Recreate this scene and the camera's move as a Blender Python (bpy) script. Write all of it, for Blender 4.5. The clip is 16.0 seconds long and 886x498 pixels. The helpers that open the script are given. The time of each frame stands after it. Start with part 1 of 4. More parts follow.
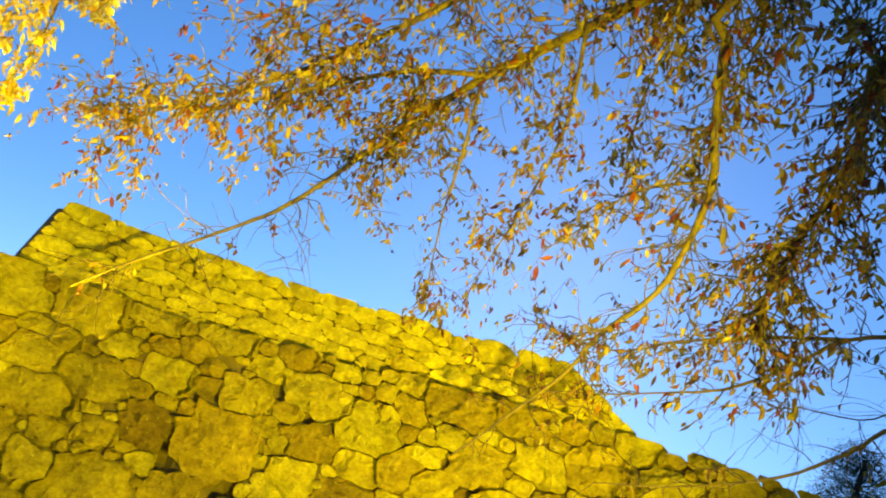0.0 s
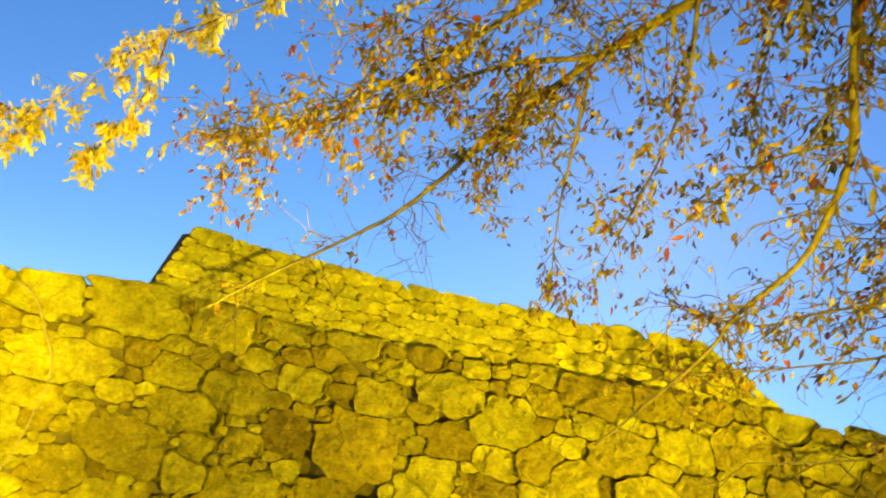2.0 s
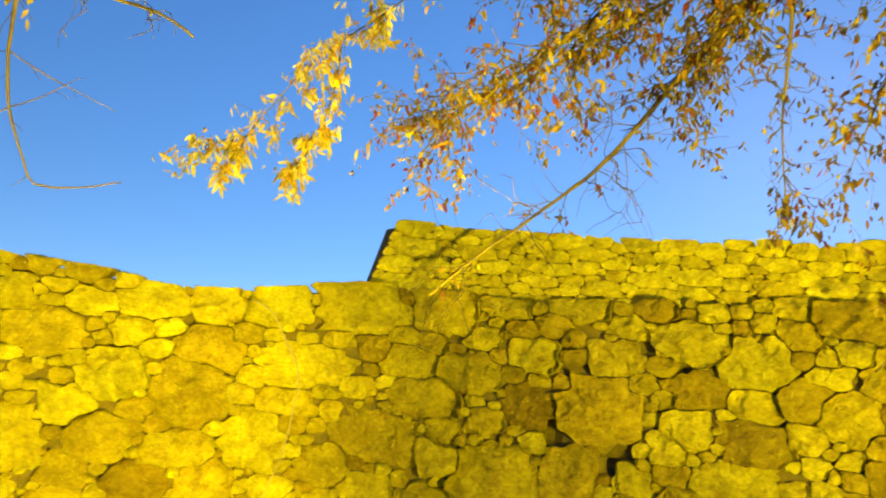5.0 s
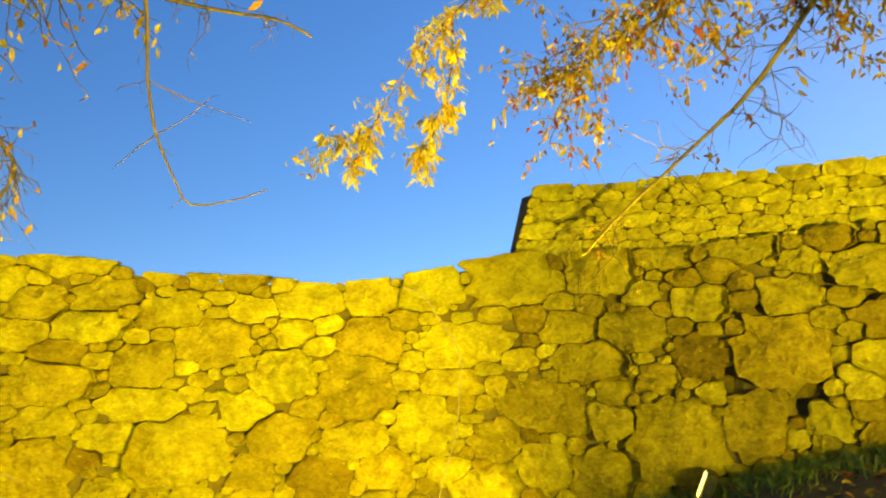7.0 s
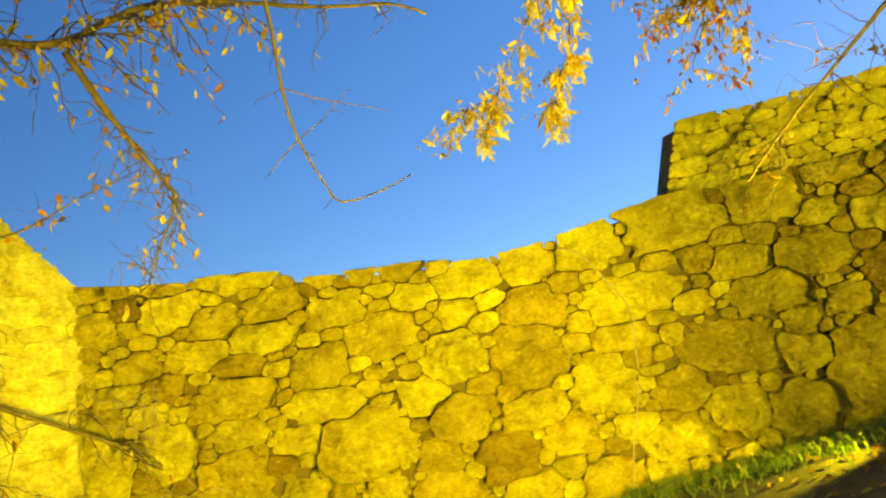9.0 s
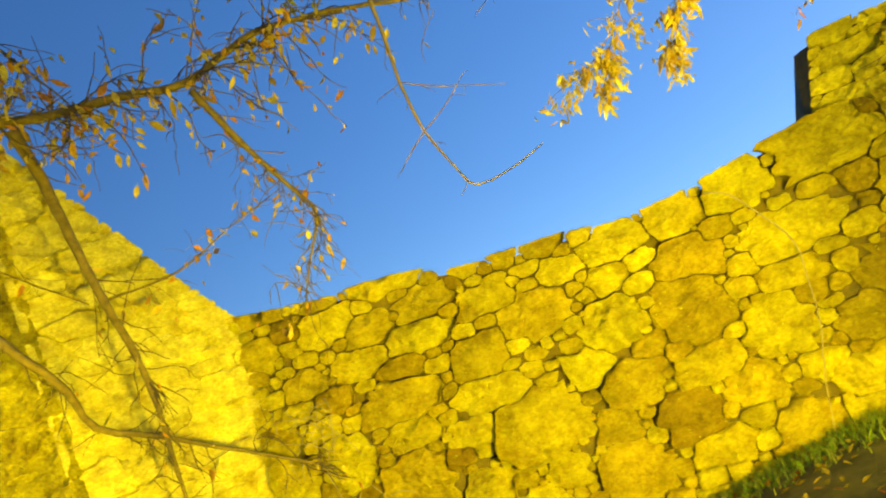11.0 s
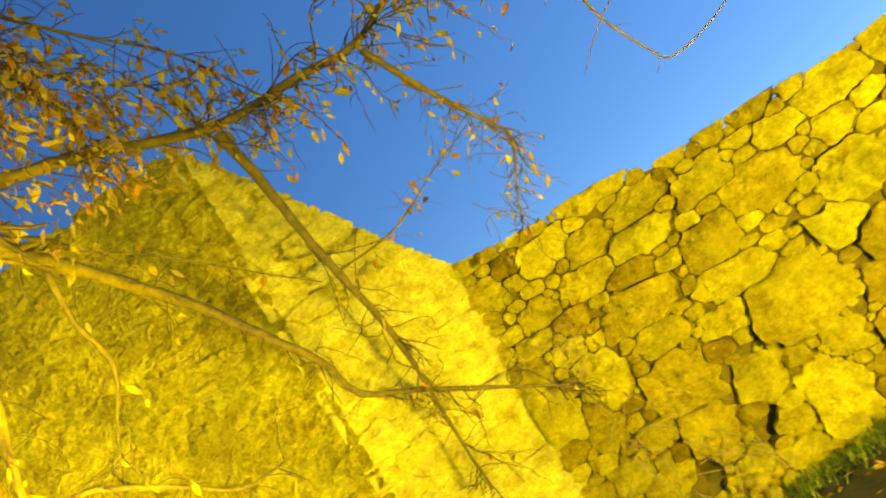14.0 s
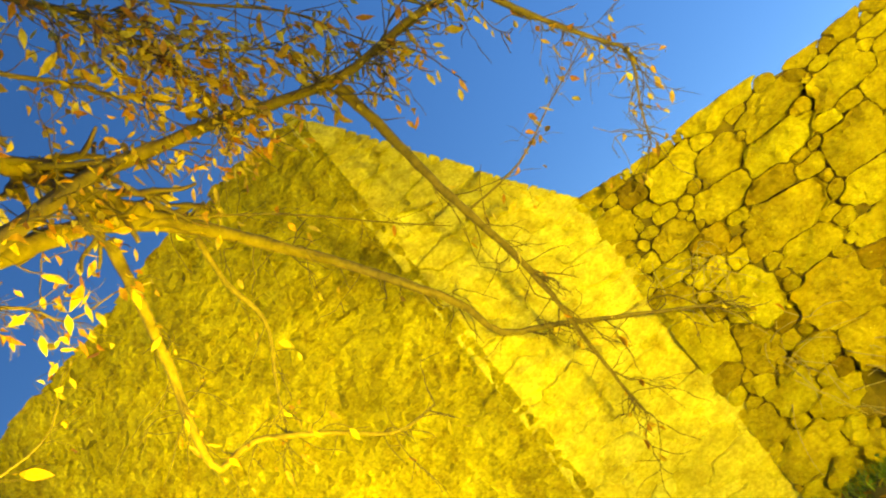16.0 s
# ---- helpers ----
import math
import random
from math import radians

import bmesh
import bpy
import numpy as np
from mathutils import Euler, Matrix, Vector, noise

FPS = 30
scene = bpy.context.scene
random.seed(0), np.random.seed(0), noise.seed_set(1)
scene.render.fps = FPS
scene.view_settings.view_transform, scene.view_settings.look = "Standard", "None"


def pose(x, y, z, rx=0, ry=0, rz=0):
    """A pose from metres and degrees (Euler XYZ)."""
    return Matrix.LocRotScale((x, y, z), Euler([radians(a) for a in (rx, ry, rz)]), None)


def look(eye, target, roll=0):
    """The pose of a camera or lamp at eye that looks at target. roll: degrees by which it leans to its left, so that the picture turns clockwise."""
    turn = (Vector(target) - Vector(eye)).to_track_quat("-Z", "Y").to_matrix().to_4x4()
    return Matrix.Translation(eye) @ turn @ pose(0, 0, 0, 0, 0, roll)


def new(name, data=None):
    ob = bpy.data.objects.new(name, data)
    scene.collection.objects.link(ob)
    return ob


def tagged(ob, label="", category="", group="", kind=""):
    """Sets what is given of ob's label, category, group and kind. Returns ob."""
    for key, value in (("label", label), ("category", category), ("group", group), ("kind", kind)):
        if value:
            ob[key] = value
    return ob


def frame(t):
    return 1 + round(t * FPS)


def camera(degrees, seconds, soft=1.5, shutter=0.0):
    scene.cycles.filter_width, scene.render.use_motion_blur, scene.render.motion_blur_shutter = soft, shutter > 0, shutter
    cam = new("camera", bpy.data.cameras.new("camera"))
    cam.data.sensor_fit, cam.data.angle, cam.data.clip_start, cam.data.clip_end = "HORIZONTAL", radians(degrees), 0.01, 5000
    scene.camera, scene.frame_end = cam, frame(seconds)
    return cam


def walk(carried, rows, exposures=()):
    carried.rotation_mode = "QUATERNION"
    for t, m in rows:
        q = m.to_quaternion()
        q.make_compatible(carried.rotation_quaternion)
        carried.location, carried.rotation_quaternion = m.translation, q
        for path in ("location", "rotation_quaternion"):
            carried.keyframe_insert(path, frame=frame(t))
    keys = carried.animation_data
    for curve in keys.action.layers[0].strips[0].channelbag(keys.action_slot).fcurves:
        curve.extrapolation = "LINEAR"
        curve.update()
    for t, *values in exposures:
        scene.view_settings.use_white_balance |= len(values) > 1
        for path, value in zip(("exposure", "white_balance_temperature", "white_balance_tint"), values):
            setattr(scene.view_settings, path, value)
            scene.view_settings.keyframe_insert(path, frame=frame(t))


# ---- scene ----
import collections

cam = camera(61, 16.0, soft=2.0, shutter=0.5)
ROWS = [
    (0, -0.007, 0.002, 1.605, 103.74, -19.19, -10.87),
    (0.5, -0.123, 0.004, 1.596, 103.17, -18.7, -9.66),
    (1, -0.224, 0.011, 1.581, 102.44, -17.82, -7.93),
    (1.5, -0.316, 0.024, 1.561, 101.67, -16.4, -5.74),
    (2, -0.404, 0.041, 1.538, 100.74, -15.19, -3.5),
    (2.5, -0.492, 0.06, 1.513, 99.64, -13.86, -1.32),
    (3, -0.583, 0.082, 1.487, 98.68, -12.34, 0.86),
    (3.5, -0.679, 0.104, 1.46, 97.87, -11.02, 2.98),
    (6, -1.263, 0.177, 1.331, 95.05, -2.83, 14.07),
    (6.5, -1.4, 0.178, 1.309, 94.48, -0.72, 16.09),
    (7, -1.542, 0.172, 1.289, 94.01, 1.23, 17.72),
    (7.5, -1.687, 0.161, 1.27, 93.54, 3.47, 19.49),
    (8, -1.834, 0.144, 1.253, 93.27, 5.87, 21.57),
    (8.5, -1.983, 0.122, 1.238, 93.18, 8.16, 23.78),
    (9, -2.13, 0.095, 1.224, 93.33, 10.72, 25.97),
    (11.5, -2.822, -0.088, 1.175, 95.91, 22.68, 36.23),
    (12, -2.945, -0.13, 1.165, 96.42, 24.87, 38.53),
    (12.5, -3.062, -0.172, 1.154, 96.93, 27.18, 40.87),
    (13, -3.173, -0.217, 1.141, 97.58, 29.33, 43.51),
    (13.5, -3.279, -0.263, 1.124, 98.37, 31.44, 46.27),
    (14, -3.38, -0.314, 1.102, 99.2, 33.67, 49.16),
    (14.5, -3.476, -0.372, 1.072, 100.2, 35.42, 51.97),
    (15, -3.57, -0.441, 1.033, 101.38, 36.79, 54.82),
    (15.5, -3.661, -0.524, 0.982, 102.67, 37.73, 57.57),
    (16, -3.752, -0.629, 0.917, 104.1, 38, 60.02),
]
walk(cam, [(t, pose(*p)) for t, *p in ROWS], [(0, -0.05), (3.5, -0.15), (7, -0.23), (9, -0.29), (12.5, -0.3), (16, -0.2)])

# ---- world and lamps ----
world = bpy.data.worlds.new("evening_sky")
scene.world = world
world.use_nodes = True
wn, wl = world.node_tree.nodes, world.node_tree.links
sky = wn.new("ShaderNodeTexSky")
sky.sky_type, sky.sun_disc = "NISHITA", False
sky.sun_elevation, sky.sun_rotation = radians(25), radians(17)
sky.air_density, sky.dust_density, sky.ozone_density = 1.0, 0.05, 4.0
aim = wn.new("ShaderNodeVectorMath")
aim.operation = "ADD"
aim.inputs[1].default_value = (0, 0, 0.17)
wl.new(wn.new("ShaderNodeTexCoord").outputs["Generated"], aim.inputs[0])
unit = wn.new("ShaderNodeVectorMath")
unit.operation = "NORMALIZE"
wl.new(aim.outputs[0], unit.inputs[0])
wl.new(unit.outputs[0], sky.inputs["Vector"])
deep = wn.new("ShaderNodeHueSaturation")
deep.inputs["Saturation"].default_value, deep.inputs["Value"].default_value = 1.2, 1.0
deep.inputs["Hue"].default_value = 0.507
wl.new(sky.outputs[0], deep.inputs["Color"])
wl.new(deep.outputs[0], wn["Background"].inputs[0])
wn["Background"].inputs[1].default_value = 0.182

FLOOD = (1.0, 0.845, 0.0)


def flood(name, eye, target, watts, size=0.3, cone=110, blend=0.6):
    data = bpy.data.lights.new(name, "SPOT")
    data.energy, data.color, data.shadow_soft_size = watts, FLOOD, size
    data.spot_size, data.spot_blend = radians(cone), blend
    ob = new(name, data)
    ob.matrix_world = look(eye, target)
    return ob


flood("flood_beam", (-1.4, 1.6, -0.75), (-7.0, 7.2, 0.2), 18500, 0.15, cone=78, blend=1.0)
flood("flood_beam", (-2.7, 0.9, -0.95), (-10.2, 4.3, 3.2), 3000, 0.4, cone=66, blend=1.0)
flood("flood_beam", (2.3, 1.0, 0.45), (-0.4, 8.1, 2.9), 7600, 0.2, cone=86, blend=1.0)
flood("flood_beam", (-6.6, 0.1, -1.4), (-14.2, -0.6, 1.4), 25000, 1.6, 118, 1.0)
flood("flood_beam", (-1.62, 7.75, -0.45), (-3.3, 7.75, -1.15), 650, 0.08, 64)
flood("flood_beam", (-1.62, 7.8, -0.45), (-3.3, 6.2, 4.4), 5200, 0.1, 64)

# ---- materials ----


def nodes_of(name):
    m = bpy.data.materials.new(name)
    m.use_nodes = True
    n, l = m.node_tree.nodes, m.node_tree.links
    return m, n, l, n["Principled BSDF"]


def ramp(n, stops, mode="LINEAR"):
    r = n.new("ShaderNodeValToRGB")
    r.color_ramp.interpolation = mode
    el = r.color_ramp.elements
    while len(el) < len(stops):
        el.new(0.5)
    for e, (p, c) in zip(el, stops):
        e.position, e.color = p, (*c, 1)
    return r


def noise_node(n, l, coord, scale, detail=4, rough=0.6):
    t = n.new("ShaderNodeTexNoise")
    t.inputs["Scale"].default_value, t.inputs["Detail"].default_value, t.inputs["Roughness"].default_value = scale, detail, rough
    l.new(coord, t.inputs["Vector"])
    return t.outputs["Fac"]


def mix(n, l, fac, a, b, mode="MIX"):
    m = n.new("ShaderNodeMix")
    m.data_type, m.blend_type = "RGBA", mode
    for sock, v in ((m.inputs[0], fac), (m.inputs[6], a), (m.inputs[7], b)):
        if isinstance(v, (int, float)):
            sock.default_value = v
        elif isinstance(v, tuple):
            sock.default_value = (*v, 1)
        else:
            l.new(v, sock)
    return m.outputs[2]


def random_value(n, island):
    if island:
        return n.new("ShaderNodeNewGeometry").outputs["Random Per Island"]
    return n.new("ShaderNodeObjectInfo").outputs["Random"]


def stone_material(name, tints, island=False, relief=0.9, stain=0.55, speck=0.685, moss=0.0, apart=1.0, grain=0.5):
    m, n, l, p = nodes_of(name)
    chance = random_value(n, island)
    own = n.new("ShaderNodeVectorMath")
    own.operation = "MULTIPLY_ADD"
    own.inputs[1].default_value = (37 * apart, 53 * apart, 71 * apart)
    l.new(chance, own.inputs[0])
    l.new(n.new("ShaderNodeNewGeometry").outputs["Position"], own.inputs[2])
    co = own.outputs[0]
    tone = ramp(n, [(i / (len(tints) - 1), c) for i, c in enumerate(tints)])
    l.new(chance, tone.inputs[0])
    broad = ramp(n, [(0.35, (0.45, 0.4, 0.35)), (0.62, (1.15, 1.12, 1.05))])
    l.new(noise_node(n, l, co, 2.2, 5, 0.65), broad.inputs[0])
    col = mix(n, l, stain, tone.outputs[0], broad.outputs[0], "MULTIPLY")
    rust = ramp(n, [(0.52, (0, 0, 0)), (0.72, (1, 1, 1))])
    l.new(noise_node(n, l, co, 4.1, 3, 0.6), rust.inputs[0])
    fac = n.new("ShaderNodeMath")
    fac.operation = "MULTIPLY"
    fac.inputs[1].default_value = 0.45
    l.new(rust.outputs[0], fac.inputs[0])
    col = mix(n, l, fac.outputs[0], col, (0.25, 0.14, 0.01))
    mottle = ramp(n, [(0.36, (0.5, 0.45, 0.35)), (0.6, (1.25, 1.22, 1.1))])
    strata = n.new("ShaderNodeMapping")
    strata.inputs["Scale"].default_value, strata.inputs["Rotation"].default_value = (1, 1, 1.35), (0, 0.35, 0)
    l.new(co, strata.inputs["Vector"])
    layered = strata.outputs["Vector"]
    l.new(noise_node(n, l, layered, 5.5, 6, 0.62), mottle.inputs[0])
    col = mix(n, l, 0.42, col, mottle.outputs[0], "MULTIPLY")
    fine = ramp(n, [(0.32, (0.55, 0.52, 0.45)), (0.68, (1.3, 1.3, 1.25))])
    l.new(noise_node(n, l, layered, 22, 6, 0.75), fine.inputs[0])
    col = mix(n, l, grain, col, fine.outputs[0], "MULTIPLY")
    if moss:
        patch = ramp(n, [(0.48, (0, 0, 0)), (0.6, (moss, moss, moss))])
        l.new(noise_node(n, l, co, 1.1, 6, 0.7), patch.inputs[0])
        col = mix(n, l, patch.outputs[0], col, (0.19, 0.15, 0.012))
    lichen = ramp(n, [(speck, (0, 0, 0)), (speck + 0.04, (1, 1, 1))])
    l.new(noise_node(n, l, co, 24, 3, 0.6), lichen.inputs[0])
    col = mix(n, l, lichen.outputs[0], col, (0.64, 0.56, 0.04))
    l.new(col, p.inputs["Base Color"])
    p.inputs["Roughness"].default_value, p.inputs["Specular IOR Level"].default_value = 0.9, 0.15
    b = n.new("ShaderNodeBump")
    b.inputs["Strength"].default_value, b.inputs["Distance"].default_value = relief, 0.24
    add = n.new("ShaderNodeMath")
    add.operation = "MULTIPLY_ADD"
    add.inputs[1].default_value = 0.3
    l.new(noise_node(n, l, co, 38, 6, 0.7), add.inputs[0])
    chips = n.new("ShaderNodeTexVoronoi")
    chips.inputs["Scale"].default_value = 6.5
    warp = n.new("ShaderNodeTexNoise")
    warp.inputs["Scale"].default_value, warp.inputs["Detail"].default_value = 3.5, 5
    l.new(co, warp.inputs["Vector"])
    bent = mix(n, l, 0.35, co, warp.outputs["Color"], "ADD")
    l.new(bent, chips.inputs["Vector"])
    facet = n.new("ShaderNodeMath")
    facet.operation = "MULTIPLY_ADD"
    facet.inputs[1].default_value = 0.45
    l.new(chips.outputs["Distance"], facet.inputs[0])
    l.new(noise_node(n, l, co, 5.5, 6, 0.6), facet.inputs[2])
    l.new(facet.outputs[0], add.inputs[2])
    l.new(add.outputs[0], b.inputs["Height"])
    l.new(b.outputs[0], p.inputs["Normal"])
    return m


GRANITE = [(0.26, 0.18, 0.008), (0.5, 0.41, 0.012), (0.58, 0.5, 0.015), (0.42, 0.31, 0.01), (0.56, 0.5, 0.015), (0.34, 0.25, 0.008), (0.64, 0.56, 0.02)]
PALE = [(0.54, 0.46, 0.015), (0.62, 0.54, 0.02), (0.46, 0.38, 0.012), (0.58, 0.5, 0.015)]
CHALK = [(0.56, 0.5, 0.09), (0.6, 0.54, 0.12), (0.5, 0.43, 0.06), (0.58, 0.51, 0.09)]
stone_mat = stone_material("granite", GRANITE)
rubble_mat = stone_material("granite_rubble", GRANITE, island=True)
upper_mat = stone_material("upper_granite", PALE + GRANITE[4:5], stain=0.35, relief=0.7)
pale_mat = stone_material("pale_granite", CHALK, relief=0.6, stain=0.3, apart=0)
moss_mat = stone_material("mossy_granite", PALE, relief=1.0, stain=0.7, moss=0.55, apart=0, grain=0.85)
moss_rubble_mat = stone_material("mossy_rubble", PALE, island=True, relief=1.0, stain=0.7, moss=0.55, apart=0, grain=0.85)
pale_rubble_mat = stone_material("pale_rubble", CHALK, island=True, relief=0.6, stain=0.3, apart=0)


def plain_material(name, a, b, scale, rough=0.9, relief=0.3, metal=0.0):
    m, n, l, p = nodes_of(name)
    co = n.new("ShaderNodeNewGeometry").outputs["Position"]
    r = ramp(n, [(0.3, a), (0.7, b)])
    l.new(noise_node(n, l, co, scale, 6, 0.7), r.inputs[0])
    l.new(r.outputs[0], p.inputs["Base Color"])
    p.inputs["Roughness"].default_value, p.inputs["Metallic"].default_value = rough, metal
    bump = n.new("ShaderNodeBump")
    bump.inputs["Strength"].default_value, bump.inputs["Distance"].default_value = relief, 0.03
    l.new(noise_node(n, l, co, scale * 4, 5, 0.7), bump.inputs["Height"])
    l.new(bump.outputs[0], p.inputs["Normal"])
    return m


core_mat = plain_material("packed_rubble", (0.05, 0.035, 0.006), (0.16, 0.11, 0.012), 9)
ground_mat = plain_material("leafy_earth", (0.03, 0.035, 0.012), (0.13, 0.1, 0.04), 3.0, relief=0.6)
bark_mat = plain_material("bark", (0.08, 0.055, 0.014), (0.23, 0.155, 0.035), 11, 0.85, 0.3)
twig_mat = plain_material("twig_bark", (0.07, 0.045, 0.02), (0.16, 0.11, 0.04), 20)
vine_mat = plain_material("dry_vine", (0.3, 0.22, 0.08), (0.45, 0.36, 0.14), 30)
metal_mat = plain_material("dark_metal", (0.02, 0.02, 0.02), (0.05, 0.05, 0.05), 30, 0.5, 0.1, 0.8)
needle_mat = plain_material("pine_needles", (0.012, 0.022, 0.01), (0.035, 0.05, 0.02), 8)


def leaf_material(name, tints, island):
    m, n, l, p = nodes_of(name)
    tone = ramp(n, [(i / len(tints), c) for i, c in enumerate(tints)], "CONSTANT")
    l.new(random_value(n, island), tone.inputs[0])
    co = n.new("ShaderNodeNewGeometry").outputs["Position"]
    spot = ramp(n, [(0.4, (0.6, 0.5, 0.4)), (0.6, (1.1, 1.1, 1.1))])
    l.new(noise_node(n, l, co, 22, 3), spot.inputs[0])
    col = mix(n, l, 0.6, tone.outputs[0], spot.outputs[0], "MULTIPLY")
    l.new(col, p.inputs["Base Color"])
    p.inputs["Roughness"].default_value = 0.55
    tr = n.new("ShaderNodeBsdfTranslucent")
    l.new(col, tr.inputs[0])
    ms = n.new("ShaderNodeMixShader")
    ms.inputs[0].default_value = 0.45
    l.new(p.outputs[0], ms.inputs[1])
    l.new(tr.outputs[0], ms.inputs[2])
    l.new(ms.outputs[0], n["Material Output"].inputs[0])
    return m


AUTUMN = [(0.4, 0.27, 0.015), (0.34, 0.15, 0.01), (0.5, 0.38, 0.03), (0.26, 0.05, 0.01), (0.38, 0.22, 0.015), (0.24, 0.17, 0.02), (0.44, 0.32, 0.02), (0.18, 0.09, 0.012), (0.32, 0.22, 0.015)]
# golden cherry leaves, with the floodlight's brightening put into their colour
LIT_GOLD = [(0.8, 0.66, 0.12), (0.74, 0.55, 0.06), (0.84, 0.72, 0.2), (0.66, 0.4, 0.03), (0.78, 0.63, 0.08)]
leaf_mat = leaf_material("autumn_leaf", AUTUMN, False)
foliage_mat = leaf_material("autumn_foliage", AUTUMN, True)
AMBER = [(0.72, 0.5, 0.03), (0.66, 0.36, 0.02), (0.76, 0.6, 0.05), (0.56, 0.24, 0.012), (0.7, 0.52, 0.04), (0.5, 0.32, 0.02)]
amber_mat = leaf_material("amber_leaf", AMBER, False)
amber_foliage_mat = leaf_material("amber_foliage", AMBER, True)
lit_gold_mat = leaf_material("lit_golden_leaf", LIT_GOLD, False)
lit_gold_foliage_mat = leaf_material("lit_golden_foliage", LIT_GOLD, True)
grass_mat = leaf_material("grass", [(0.16, 0.26, 0.03), (0.24, 0.32, 0.04), (0.12, 0.2, 0.03), (0.28, 0.3, 0.06)], True)

glow_mat, gn, gl, gp = nodes_of("lamp_glass")
gp.inputs["Emission Color"].default_value = (1.0, 0.72, 0.1, 1)
gp.inputs["Emission Strength"].default_value = 6

# ---- mesh helpers ----


def mesh_object(name, verts, faces, material, parent=None, smooth=True, origin=(0, 0, 0)):
    me = bpy.data.meshes.new(name)
    o = Vector(origin)
    me.from_pydata([tuple(Vector(v) - o) for v in verts], [], faces)
    me.materials.append(material)
    me.polygons.foreach_set("use_smooth", [smooth] * len(me.polygons))
    ob = new(name, me)
    ob.location = o
    if parent:
        ob.parent = parent
        ob.matrix_parent_inverse = parent.matrix_basis.inverted()
    return ob


def part(name, bm, material, parent, label=""):
    me = bpy.data.meshes.new(name)
    bm.to_mesh(me)
    bm.free()
    me.materials.append(material)
    ob = new(name, me)
    ob.parent = parent
    return tagged(ob, label)


# ---- the plan of the main wall: a long concave curve ----


def wall_y(x):
    return 8.65 - 0.062 * (x + 2.5) ** 2


XS = np.linspace(-10.4, 7.0, 700)
ARC = np.concatenate([[0], np.cumsum(np.hypot(np.diff(XS), np.diff(wall_y(XS))))])


def s_of(x):
    return float(np.interp(x, XS, ARC))


def x_of(s):
    return float(np.interp(s, ARC, XS))


def curve_face(setback, lean):
    def at(s, z, d):
        x = x_of(s)
        n = Vector((-0.124 * (x + 2.5), -1, 0)).normalized()
        p = Vector((x, wall_y(x) + setback + lean * (z - 1.7), z))
        return p + n * d
    return at


def flat_face(start, way, lean):
    w = Vector((*way, 0)).normalized()
    n = Vector((-w.y, w.x, 0))

    def at(s, z, d):
        return Vector((*start, 0)) + w * s + n * (d - lean * z) + Vector((0, 0, z))
    return at


def profile(points):
    xs, zs = zip(*points)
    return lambda v: float(np.interp(v, xs, zs))


# ---- rubble masonry: boulders first, then ever smaller stones thrown into the room that is left ----


def scatter(rng, s0, s1, bottom, top, wanted, sizes, tight=0.86):
    """Seeds (s, z, half width, half height) that overlap little; sizes: (half width, half height, tries)."""
    seeds, grid = [], collections.defaultdict(list)

    def clear(s, z, a, b, room):
        for i in range(int((s - 1.4) // 0.7), int((s + 1.4) // 0.7) + 1):
            for u, v, c, d in grid[i]:
                if ((s - u) / (a + c)) ** 2 + ((z - v) / (b + d)) ** 2 < room:
                    return False
        return True

    def add(s, z, a, b):
        seeds.append((s, z, a, b))
        grid[int(s // 0.7)].append(seeds[-1])

    for w in wanted:
        if clear(*w, 0.42):
            add(*w)
    for a, b, tries in sizes:
        for _ in range(tries):
            s = rng.uniform(s0, s1)
            k = rng.uniform(0.8, 1.2)
            w, h = a * k * rng.uniform(0.85, 1.2), b * k
            z = rng.uniform(bottom, top(s) - 0.95 * h)
            if clear(s, z, w, h, tight ** 2):
                add(s, z, w, h)
    return seeds


